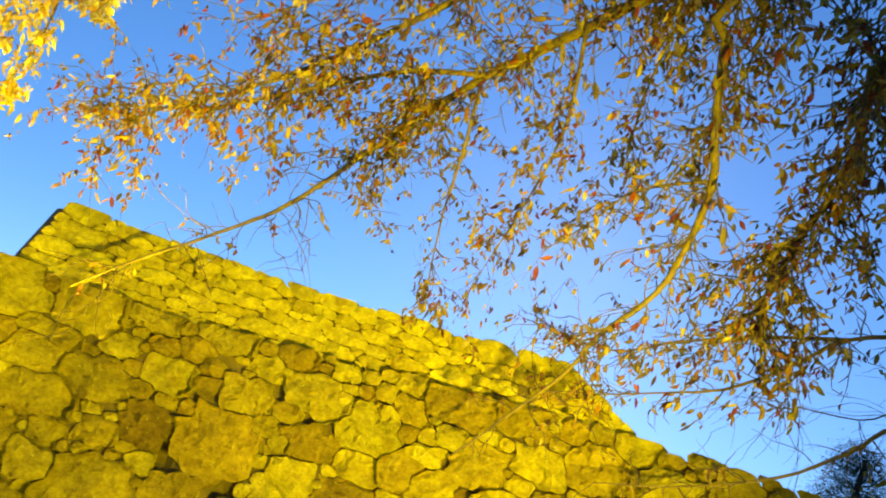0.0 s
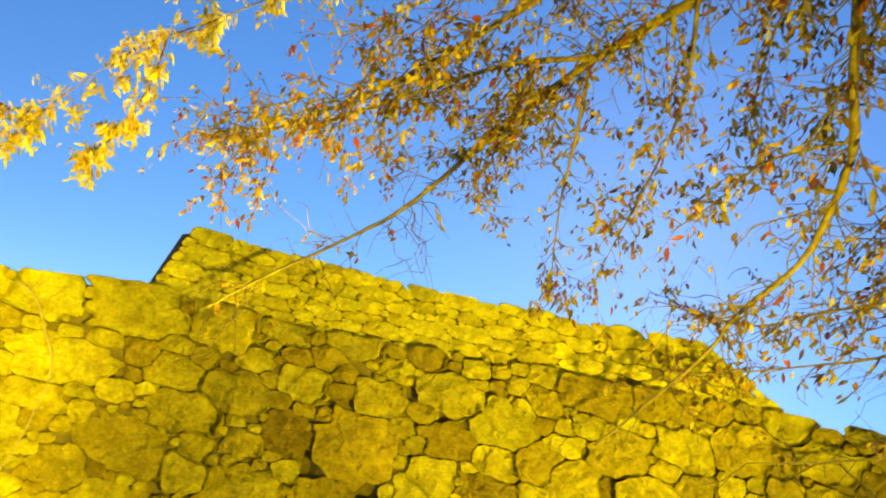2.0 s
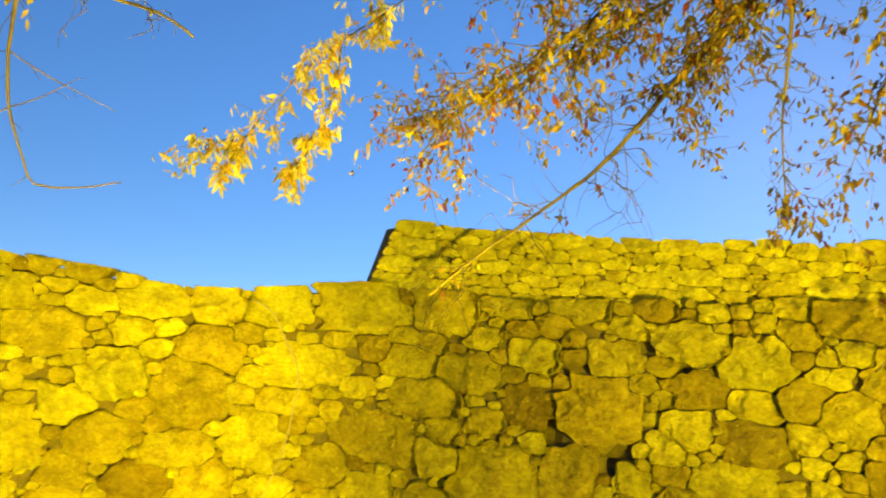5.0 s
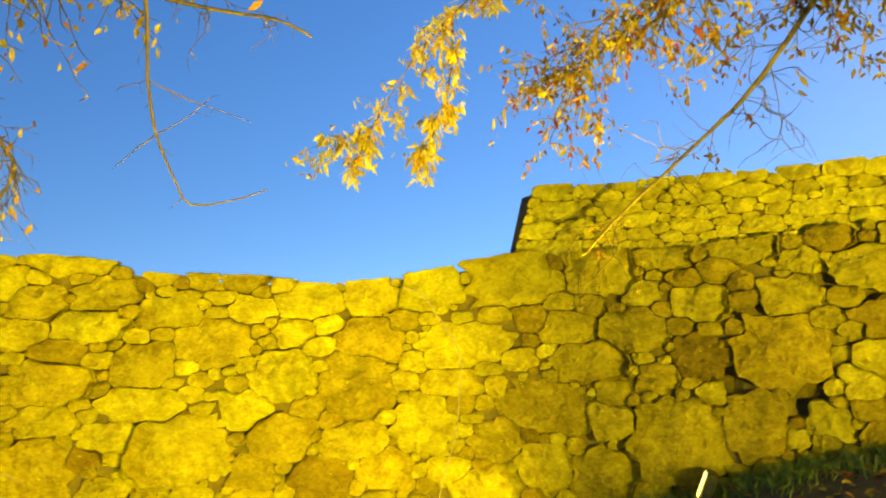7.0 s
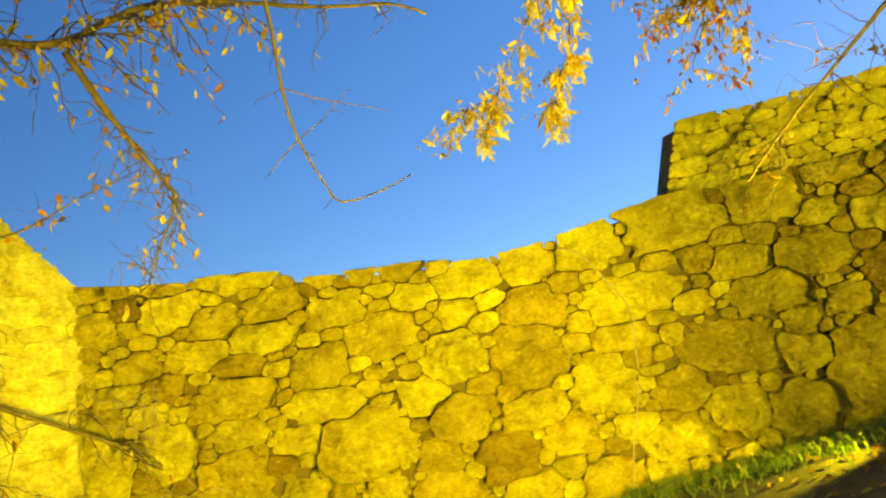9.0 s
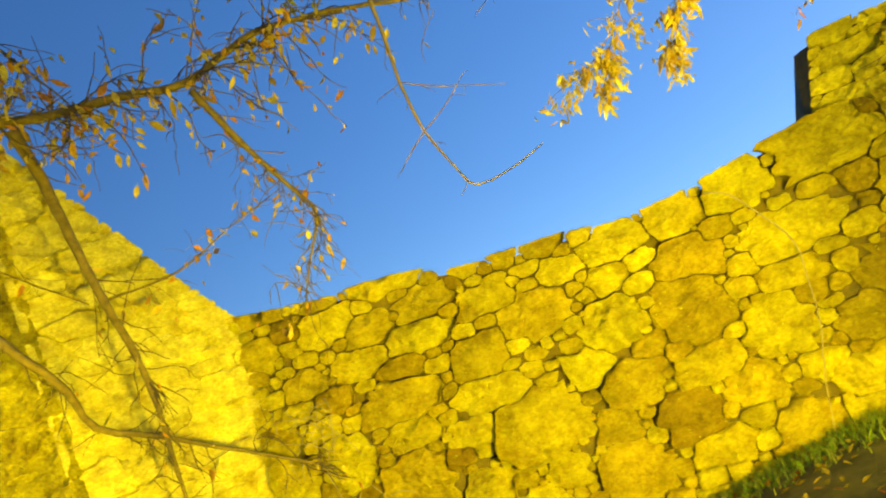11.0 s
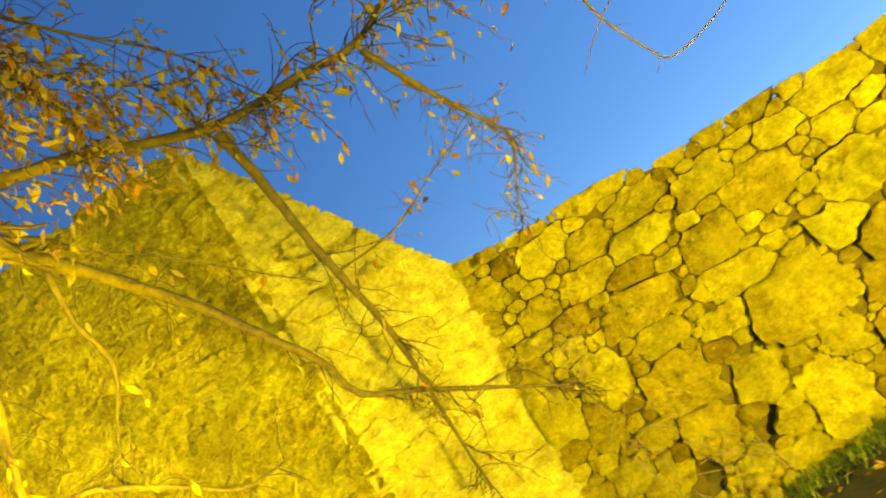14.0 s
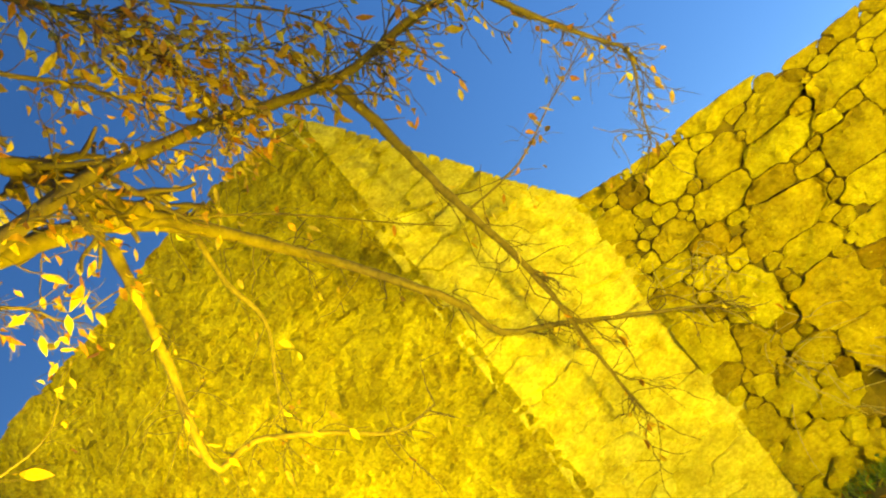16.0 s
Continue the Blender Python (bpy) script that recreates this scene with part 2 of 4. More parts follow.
def stone_cells(rng, s0, s1, bottom, top, wanted, sizes, step=0.016, reach=1.5, ragged=0.025, left=None):
    """Outlines (s, z) and areas of stones that share the wall's face among the seeds, each by its own reach."""
    seeds = scatter(rng, s0, s1, bottom, top, wanted, sizes)
    cols, rows = int((s1 - s0) / step) + 1, int((max(top(s0 + (s1 - s0) * k / 40) for k in range(41)) + 0.1 - bottom) / step)
    best = np.full((cols, rows), reach ** 2)
    owner = np.full((cols, rows), -1)
    line = np.array([top(s0 + i * step) for i in range(cols)])
    for k, (s, z, a, b) in enumerate(seeds):
        sides = [(base + rng.uniform(-0.32, 0.32), rng.uniform(0.8, 1.08)) for base in (0, 1.571, 3.142, 4.712)]
        sides += [(rng.uniform(0, 6.283), rng.uniform(0.92, 1.18)) for _ in range(3)]
        r = 1.6 * max(a, b)
        i0, i1 = max(0, int((s - r - s0) / step)), min(cols, int((s + r - s0) / step) + 1)
        j0, j1 = max(0, int((z - r - bottom) / step)), min(rows, int((z + r - bottom) / step) + 1)
        if i1 <= i0 or j1 <= j0:
            continue
        u = (s0 + np.arange(i0, i1) * step - s)[:, None]
        v = (bottom + np.arange(j0, j1) * step - z)[None, :]
        far = np.maximum.reduce([(u / a * math.cos(g) + v / b * math.sin(g)) / h for g, h in sides])
        far = np.maximum(far, 0) ** 2 + 0.06 * ((u / a) ** 2 + (v / b) ** 2)
        far = np.where(v + z > line[i0:i1, None] + rng.uniform(-ragged, ragged), 99, far)
        view = best[i0:i1, j0:j1]
        nearer = far < view
        view[nearer] = far[nearer]
        owner[i0:i1, j0:j1][nearer] = k
    cells = []
    for k, (s, z, a, b) in enumerate(seeds):
        n = max(18, min(48, int((a + b) * 3 / 0.036)))
        radii = []
        for e in range(n):
            x, y = math.cos(6.2832 * e / n) * a, math.sin(6.2832 * e / n) * b
            reach_of = 0.0
            while reach_of < reach * 1.1:
                reach_of += 0.035
                i, j = round((s + x * reach_of - s0) / step), round((z + y * reach_of - bottom) / step)
                if i < 0 or j < 0 or i >= cols or j >= rows or owner[i, j] != k:
                    break
            radii.append(max(0.12, reach_of - 0.018))
        ring = []
        for e in range(n):
            r = 0.8 * radii[e] + 0.1 * (radii[e - 1] + radii[(e + 1) % n])
            u, w = s + math.cos(6.2832 * e / n) * a * r, z + math.sin(6.2832 * e / n) * b * r
            ring.append((u + (left(w) if left and u < s0 + 0.6 else 0), w))
        area = abs(sum(ring[e - 1][0] * ring[e][1] - ring[e][0] * ring[e - 1][1] for e in range(n))) / 2
        if area > 0.0012:
            cells.append((ring, area))
    return cells


def stone_mesh(poly, area, at, rng, gap, bulge, rough):
    """A hewn stone: rounded edges, a broad face cut by a few chipped planes."""
    pts = [Vector(p) for p in poly]
    n = len(pts)
    c = sum(pts, Vector((0, 0))) / n
    size = math.sqrt(area)
    ring0 = [p + (c - p).normalized() * min(gap * rng.uniform(0.5, 1.2), 0.14 * (c - p).length) for p in pts]
    tilt = (rng.uniform(-0.24, 0.24) * rough, rng.uniform(-0.3, 0.2) * rough)
    push = rng.uniform(-0.035, 0.045) * min(1, 0.4 + size) * rough
    d = bulge * min(1.0, 0.3 + 1.3 * size) * rng.uniform(0.8, 1.25)
    seed = rng.uniform(0, 99)
    crest = c + Vector((rng.uniform(-0.12, 0.12) * size, rng.uniform(-0.12, 0.12) * size))
    cuts = [(rng.uniform(-0.6, 0.6), rng.uniform(-0.6, 0.6), rng.uniform(0.005, 0.05)) for _ in range(5)]
    rings = []
    for k, depth in ((1.0, -0.14), (1.0, 0.5 * d), (0.975, 0.8 * d), (0.925, 0.96 * d), (0.74, d), (0.5, 1.01 * d), (0.25, 1.02 * d)):
        row = []
        for p in ring0:
            q = crest + (p - crest) * k if k < 1 else p
            dd = depth
            if depth > 0:
                lump = noise.noise(Vector((q.x * 3.6, q.y * 4.2, seed))) * 0.1 + noise.noise(Vector((q.x * 10, q.y * 12, seed))) * 0.045
                dd += push + tilt[0] * (q.x - c.x) + tilt[1] * (q.y - c.y) + lump * rough * min(1, size * 1.6) * (0.5 if k == 1 else 1)
                for a, b, c0 in cuts if k < 0.99 else ():
                    dd = min(dd, d + push + c0 * min(1, size * 1.6) + (a * (q.x - crest.x) + b * (q.y - crest.y)) * 0.6 * rough)
                dd = max(dd, 0.3 * d)
            row.append(at(q.x, q.y, dd))
        rings.append(row)
    verts = [v for row in rings for v in row]
    faces = []
    for r in range(len(rings) - 1):
        for i in range(n):
            j = (i + 1) % n
            faces.append((r * n + i, r * n + j, (r + 1) * n + j, (r + 1) * n + i))
    faces.append(tuple((len(rings) - 1) * n + i for i in range(n)))
    return verts, faces


def masonry(parent, at, cells, rng, mat, joined_mat, gap, bulge, rough=1.0, hollow=0.0, limit=290, hollows=()):
    cells = sorted(cells, key=lambda c: -c[1])
    verts, faces = [], []
    for i, (poly, area) in enumerate(cells):
        middle = sum((Vector(p) for p in poly), Vector((0, 0))) / len(poly)
        gone = area < 0.06 and any((middle.x - a) ** 2 + (middle.y - b) ** 2 < c * c for a, b, c in hollows)
        if gone or area < 0.02 and rng.random() < hollow:
            continue
        v, f = stone_mesh(poly, area, at, rng, gap, bulge, rough)
        if i < limit:
            mesh_object("stone", v, f, mat, parent, origin=sum(v, Vector()) / len(v))
        else:
            faces += [tuple(k + len(verts) for k in q) for q in f]
            verts += v
    if verts:
        tagged(mesh_object("small_stones", verts, faces, joined_mat, parent), kind="stuff")


def core(name, at, s0, s1, bottom, top, depth, label, steps=60, back=0.05, material=None, rows=1, lean=None, flare=0.0, hollows=()):
    """The packed body of a wall behind its facing stones; lean slants its first end, flare splays that end backwards."""
    verts, faces = [], []
    n = rows + 5
    for i in range(steps + 1):
        s = s0 + (s1 - s0) * i / steps
        h = top(s) - 0.09
        for j in range(rows + 1):
            z = bottom + (h - bottom) * j / rows
            sunk = 0.05 * max(0.0, noise.noise(Vector((s * 2.1, z * 2.1, 4)))) if rows > 1 else 0
            sunk += sum(0.25 * math.exp(-((s - a) ** 2 + (z - b) ** 2) / c ** 2) for a, b, c in hollows)
            verts.append(at(s + (lean(z) if lean and i == 0 else 0), z, -back - sunk))
        for z, d in ((h, min(0.3, depth / 2)), (h, depth), (bottom, depth), (bottom, min(0.3, depth / 2))):
            verts.append(at(s + (lean(z) - flare if lean and i == 0 else 0), z, -d))
    for i in range(steps):
        a, b = i * n, i * n + n
        faces += [(a + k, a + (k + 1) % n, b + (k + 1) % n, b + k) for k in range(n)]
    faces += [tuple(range(n - 1, -1, -1)), tuple(steps * n + k for k in range(n))]
    ob = mesh_object(name, verts, faces, material or core_mat, smooth=False)
    return tagged(ob, label, "wall", kind="structure")


# ---- ground ----


foot = profile([(-40, -2.0), (-8.5, -1.95), (-6, -1.72), (-4.3, -1.38), (-3, -1.13), (-1.5, -0.8), (-0.7, -0.45), (1, 0.05)])


def ground_z(x, y):
    z = foot(x) if x < 1 else 0.05
    near = max(0.0, 1 - math.hypot(x + 4, y - 4) / 40)
    return z + 0.05 * noise.noise(Vector((x * 0.8, y * 0.8, 0))) * near


gx = sorted(set(np.round(np.concatenate([np.linspace(-900, -30, 12), np.arange(-28, 14, 0.5), np.linspace(15, 900, 12)]), 3)))
gy = sorted(set(np.round(np.concatenate([np.linspace(-900, -20, 12), np.arange(-18, 16, 0.5), np.linspace(17, 900, 12)]), 3)))
gv = [(x, y, ground_z(x, y)) for y in gy for x in gx]
gf = [(j * len(gx) + i, j * len(gx) + i + 1, (j + 1) * len(gx) + i + 1, (j + 1) * len(gx) + i) for j in range(len(gy) - 1) for i in range(len(gx) - 1)]
tagged(mesh_object("ground", gv, gf, ground_mat), "dark grassy earth strewn with fallen leaves", "ground", kind="structure")

# ---- walls ----
main_at = curve_face(0.0, 0.05)
top_by_x = profile([(-10.4, 2.2), (-9.3, 2.05), (-8.5, 1.9), (-7.8, 1.85), (-7.3, 1.73), (-6.7, 1.66), (-6.0, 1.61), (-5.4, 1.56), (-4.7, 1.6), (-4.0, 1.72), (-3.4, 1.82), (-1.5, 1.84), (1.1, 2.06), (2.7, 2.19), (7, 2.14)])


def main_top(s):
    return top_by_x(x_of(s))


HOLLOWS = [(s_of(x), z, r) for x, z, r in ((-7.78, -1.23, 0.2), (-7.59, -1.0, 0.16), (-8.48, -1.29, 0.2), (-0.24, 1.5, 0.13), (-1.2, 0.36, 0.17), (-0.45, 0.2, 0.16), (0.1, 1.35, 0.11))]
main_wall = core("wall_main", main_at, s_of(-9.36), s_of(6.5), -2.4, main_top, 0.45, "long curved castle wall of rough fitted granite boulders", 160, 0.035, None, 40, hollows=HOLLOWS)
# boulders that stand out: x, z, half width, half height
COPING = [(-2.42, 1.56, 0.42, 0.25), (-3.38, 1.49, 0.54, 0.31), (-4.31, 1.44, 0.41, 0.27), (-5.0, 1.36, 0.33, 0.24), (-5.65, 1.33, 0.37, 0.24), (-6.27, 1.24, 0.27, 0.16), (-7.13, 1.66, 0.17, 0.11), (-6.75, 1.6, 0.17, 0.1), (-6.36, 1.56, 0.23, 0.1),
          (-7.99, 1.8, 0.42, 0.11), (-8.6, 1.86, 0.23, 0.12), (-9.1, 1.95, 0.3, 0.12), (-1.73, 1.72, 0.26, 0.15), (-5.95, 1.5, 0.16, 0.09), (-0.9, 1.76, 0.34, 0.14), (1.51, 1.9, 0.4, 0.2), (2.12, 1.98, 0.3, 0.16)]
FACE = [(-0.63, 0.73, 0.46, 0.38), (-2.55, 0.59, 0.43, 0.25), (-3.0, 0.09, 0.49, 0.28), (-2.05, 0.93, 0.38, 0.25), (-3.96, 0.81, 0.6, 0.26), (-5.02, 0.87, 0.4, 0.26), (-5.13, 0.33, 0.43, 0.38), (-5.94, 0.48, 0.39, 0.31),
        (-6.62, 0.88, 0.42, 0.28), (-7.29, 0.65, 0.37, 0.28), (-8.12, 0.49, 0.5, 0.25), (-4.41, -0.09, 0.36, 0.34), (-7.27, 0.22, 0.45, 0.24), (-4.13, 0.37, 0.36, 0.15), (-7.77, 1.1, 0.36, 0.18), (-8.4, 1.06, 0.35, 0.19),
        (-7.05, 1.23, 0.35, 0.18), (-1.39, 1.22, 0.32, 0.18), (-6.29, 0.13, 0.29, 0.22), (-8.7, 0.08, 0.26, 0.31), (0.32, 1.06, 0.3, 0.2), (0.82, 1.37, 0.34, 0.25), (1.88, 1.42, 0.28, 0.22), (1.16, 1.14, 0.24, 0.19)]
FOOT = [(-1.66, -0.19, 0.5, 0.46), (-0.92, -0.03, 0.33, 0.38), (-6.96, -0.3, 0.6, 0.42), (-8.2, -0.42, 0.44, 0.36), (-5.98, -0.21, 0.37, 0.27), (-5.18, -0.26, 0.39, 0.22), (-5.53, -0.68, 0.36, 0.3), (-4.83, -0.59, 0.33, 0.23),
        (-3.7, -0.81, 0.41, 0.23), (-2.43, -0.63, 0.39, 0.29), (-3.07, -0.52, 0.35, 0.26), (-8.1, 0.13, 0.3, 0.17), (-6.25, -0.59, 0.3, 0.21), (-6.21, -1.12, 0.42, 0.42), (-7.13, -1.3, 0.34, 0.42), (-7.6, -0.76, 0.3, 0.24),
        (-9.24, -0.02, 0.27, 0.33), (-8.19, -0.93, 0.32, 0.24), (-6.85, -0.85, 0.23, 0.2), (0.24, 0.7, 0.25, 0.2), (1.52, 1.01, 0.29, 0.22), (2.17, 1.04, 0.31, 0.22), (-3.6, -0.25, 0.3, 0.25)]
BOULDERS = [(s_of(x), z, w, h) for x, z, w, h in COPING + FACE + FOOT]
SIZES = [(0.3, 0.2, 500), (0.22, 0.15, 1500), (0.16, 0.11, 3000), (0.115, 0.085, 6000), (0.075, 0.06, 7000), (0.05, 0.04, 1200)]
main_cells = stone_cells(random.Random(5), s_of(-9.4), s_of(5.4), -2.3, main_top, BOULDERS, SIZES)

tower_at = curve_face(0.09, 0.08)
tower_top_x = profile([(-4, 2.6), (0, 2.62), (2.4, 2.7), (7, 2.7)])


def tower_top(s):
    x = x_of(s)
    return min(tower_top_x(x), 2.7 - 0.78 * (x - 2.4)) if x > 2.4 else tower_top_x(x)


def tower_end(z):
    return 0.3 * (z - 2.2)


tower = core("wall_upper", tower_at, s_of(-3.28), s_of(3.0), 1.2, tower_top, 1.6, "upper tier of small coursed granite stones above the main wall", back=0.03, lean=tower_end, flare=0.14)
QUOINS = [(s_of(-3.05), 2.52, 0.2, 0.1), (s_of(-2.92), 2.3, 0.34, 0.13), (s_of(-3.08), 2.08, 0.2, 0.1), (s_of(-2.92), 1.86, 0.34, 0.12), (s_of(-3.05), 1.64, 0.2, 0.1), (s_of(-2.62), 2.5, 0.17, 0.09)]
SMALL = [(0.19, 0.085, 300), (0.14, 0.07, 1200), (0.105, 0.055, 2600), (0.075, 0.045, 3000), (0.05, 0.035, 1500)]
tower_cells = stone_cells(random.Random(11), s_of(-3.28), s_of(3.2), 1.5, tower_top, QUOINS, SMALL, step=0.01, left=tower_end)

right_at = flat_face((-9.3, 5.8), (-0.95, -1.75), 0.0)
left_at = flat_face((-10.27, 4.02), (-0.85, -0.53), 0.0)
side_top = profile([(-0.4, 1.4), (0.0, 2.04), (0.5, 2.72), (0.87, 3.3), (1.27, 3.86), (1.99, 4.86), (2.2, 4.86)])
left_top = profile([(-0.2, 4.8), (1.82, 4.96), (5.0, 4.84), (6.4, 4.82), (12, 4.6)])
side_wall = core("wall_side", right_at, -0.35, 2.0, -2.4, side_top, 0.5, "pale floodlit end wall with a steeply sloping top", back=0.015, material=pale_mat)
left_wall = core("wall_left", left_at, -0.02, 11.0, -2.4, left_top, 0.5, "tall rough wall of pale weathered stones streaked with moss", back=0.008, material=moss_mat)
ROUGH = [(0.34, 0.17, 160), (0.24, 0.12, 700), (0.17, 0.09, 1500), (0.11, 0.06, 2500), (0.07, 0.04, 3000)]
side_cells = stone_cells(random.Random(3), -0.12, 2.07, -2.3, side_top, [], ROUGH)
left_cells = stone_cells(random.Random(4), -0.1, 10.4, -2.0, left_top, [], [(a, b, 4 * k) for a, b, k in ROUGH])

# ---- floodlight on the grass at the foot of the wall ----


def box_bm(sx, sy, sz, m, bevel=0.01):
    bm = bmesh.new()
    bmesh.ops.create_cube(bm, size=1, matrix=m @ Matrix.Diagonal((sx, sy, sz, 1)))
    if bevel:
        bmesh.ops.bevel(bm, geom=bm.edges[:], offset=bevel, segments=2, affect="EDGES")
    return bm


def floodlight(x, y, turn, label):
    base = new("floodlight")
    base.matrix_world = pose(x, y, ground_z(x, y), 0, 0, turn)
    tagged(base, label, "floodlight", "floodlights along the wall")
    tip = pose(0, 0, 0.22, 0, 21, 0)
    housing = part("housing", box_bm(0.1, 0.34, 0.3, tip @ pose(0.062, 0, -0.01)), metal_mat, base)
    part("lamp_glass", box_bm(0.016, 0.1, 0.25, tip @ pose(-0.002, 0, 0), 0.005), glow_mat, housing, "glowing yellow glass front")
    part("bracket", box_bm(0.03, 0.4, 0.03, pose(0.06, 0, 0.14)), metal_mat, base)
    part("stake", box_bm(0.03, 0.03, 0.3, pose(0.06, 0, 0.02)), metal_mat, base)
    return base


floodlight(-1.45, 8.05, 0, "dark metal floodlight with a glowing yellow glass front, standing in grass")
floodlight(-2.6, 0.82, -25, "dark metal floodlight aimed up at the end wall")
floodlight(-1.35, 1.5, -45, "dark metal floodlight aimed up at the curved wall")
floodlight(2.3, 0.9, -70, "dark metal floodlight aimed up at the upper wall")
floodlight(-6.5, 0.0, -20, "dark metal floodlight aimed up at the tall side wall")

# ---- trees ----


def tube(points, r0, r1, rng, sides=7, wobble=0.0):
    """Vertices and faces of a tapered, slightly crooked limb through the points."""
    pts = [Vector(p) for p in points]
    path = []
    for i in range(len(pts) - 1):
        a, b, c, d = pts[max(0, i - 1)], pts[i], pts[i + 1], pts[min(len(pts) - 1, i + 2)]
        n = max(2, int((c - b).length / 0.12))
        for k in range(n):
            t = k / n
            path.append(0.5 * ((2 * b) + (c - a) * t + (2 * a - 5 * b + 4 * c - d) * t * t + (3 * b - a - 3 * c + d) * t ** 3))
    path.append(pts[-1])
    if wobble:
        path = [p + Vector((rng.uniform(-1, 1), rng.uniform(-1, 1), rng.uniform(-1, 1))) * wobble for p in path]
    verts, faces, u = [], [], None
    for i, p in enumerate(path):
        way = (path[min(i + 1, len(path) - 1)] - path[max(i - 1, 0)]).normalized()
        u = (u - way * u.dot(way)).normalized() if u else way.orthogonal().normalized()
        v = way.cross(u)
        f = i / (len(path) - 1)
        r = (r0 + (r1 - r0) * f) * (1 + rng.uniform(-0.1, 0.12))
        verts += [p + (u * math.cos(a) + v * math.sin(a)) * r for a in (2 * math.pi * k / sides for k in range(sides))]
    for i in range(len(path) - 1):
        for k in range(sides):
            j = (k + 1) % sides
            faces.append((i * sides + k, i * sides + j, (i + 1) * sides + j, (i + 1) * sides + k))
    faces.append(tuple(range(sides))[::-1])
    faces.append(tuple((len(path) - 1) * sides + k for k in range(sides)))
    return verts, faces, path


def leaf_shape(length, width, fold, curl):
    """A pointed leaf that hangs from its stalk at the origin along -z."""
    rows = [(0.0, 0.04), (0.18, 0.62), (0.42, 1.0), (0.7, 0.72), (0.9, 0.25), (1.0, 0.02)]
    verts, faces = [], []
    for f, w in rows:
        z, bend = -0.18 * length - f * length, curl * f * f * length
        verts += [(-w * width / 2, bend + fold * w, z), (0, bend, z), (w * width / 2, bend + fold * w, z)]
    for i in range(len(rows) - 1):
        for k in (0, 1):
            faces.append((i * 3 + k, i * 3 + k + 1, i * 3 + k + 4, i * 3 + k + 3))
    verts += [(-0.002, 0, 0), (0.002, 0, 0)]
    n = len(verts)
    faces.append((n - 2, n - 1, 1))
    return verts, faces


def hang(rng, droop=0.5):
    return Euler((rng.gauss(0, droop), rng.gauss(0, droop), rng.uniform(0, 6.283))).to_matrix().to_4x4()


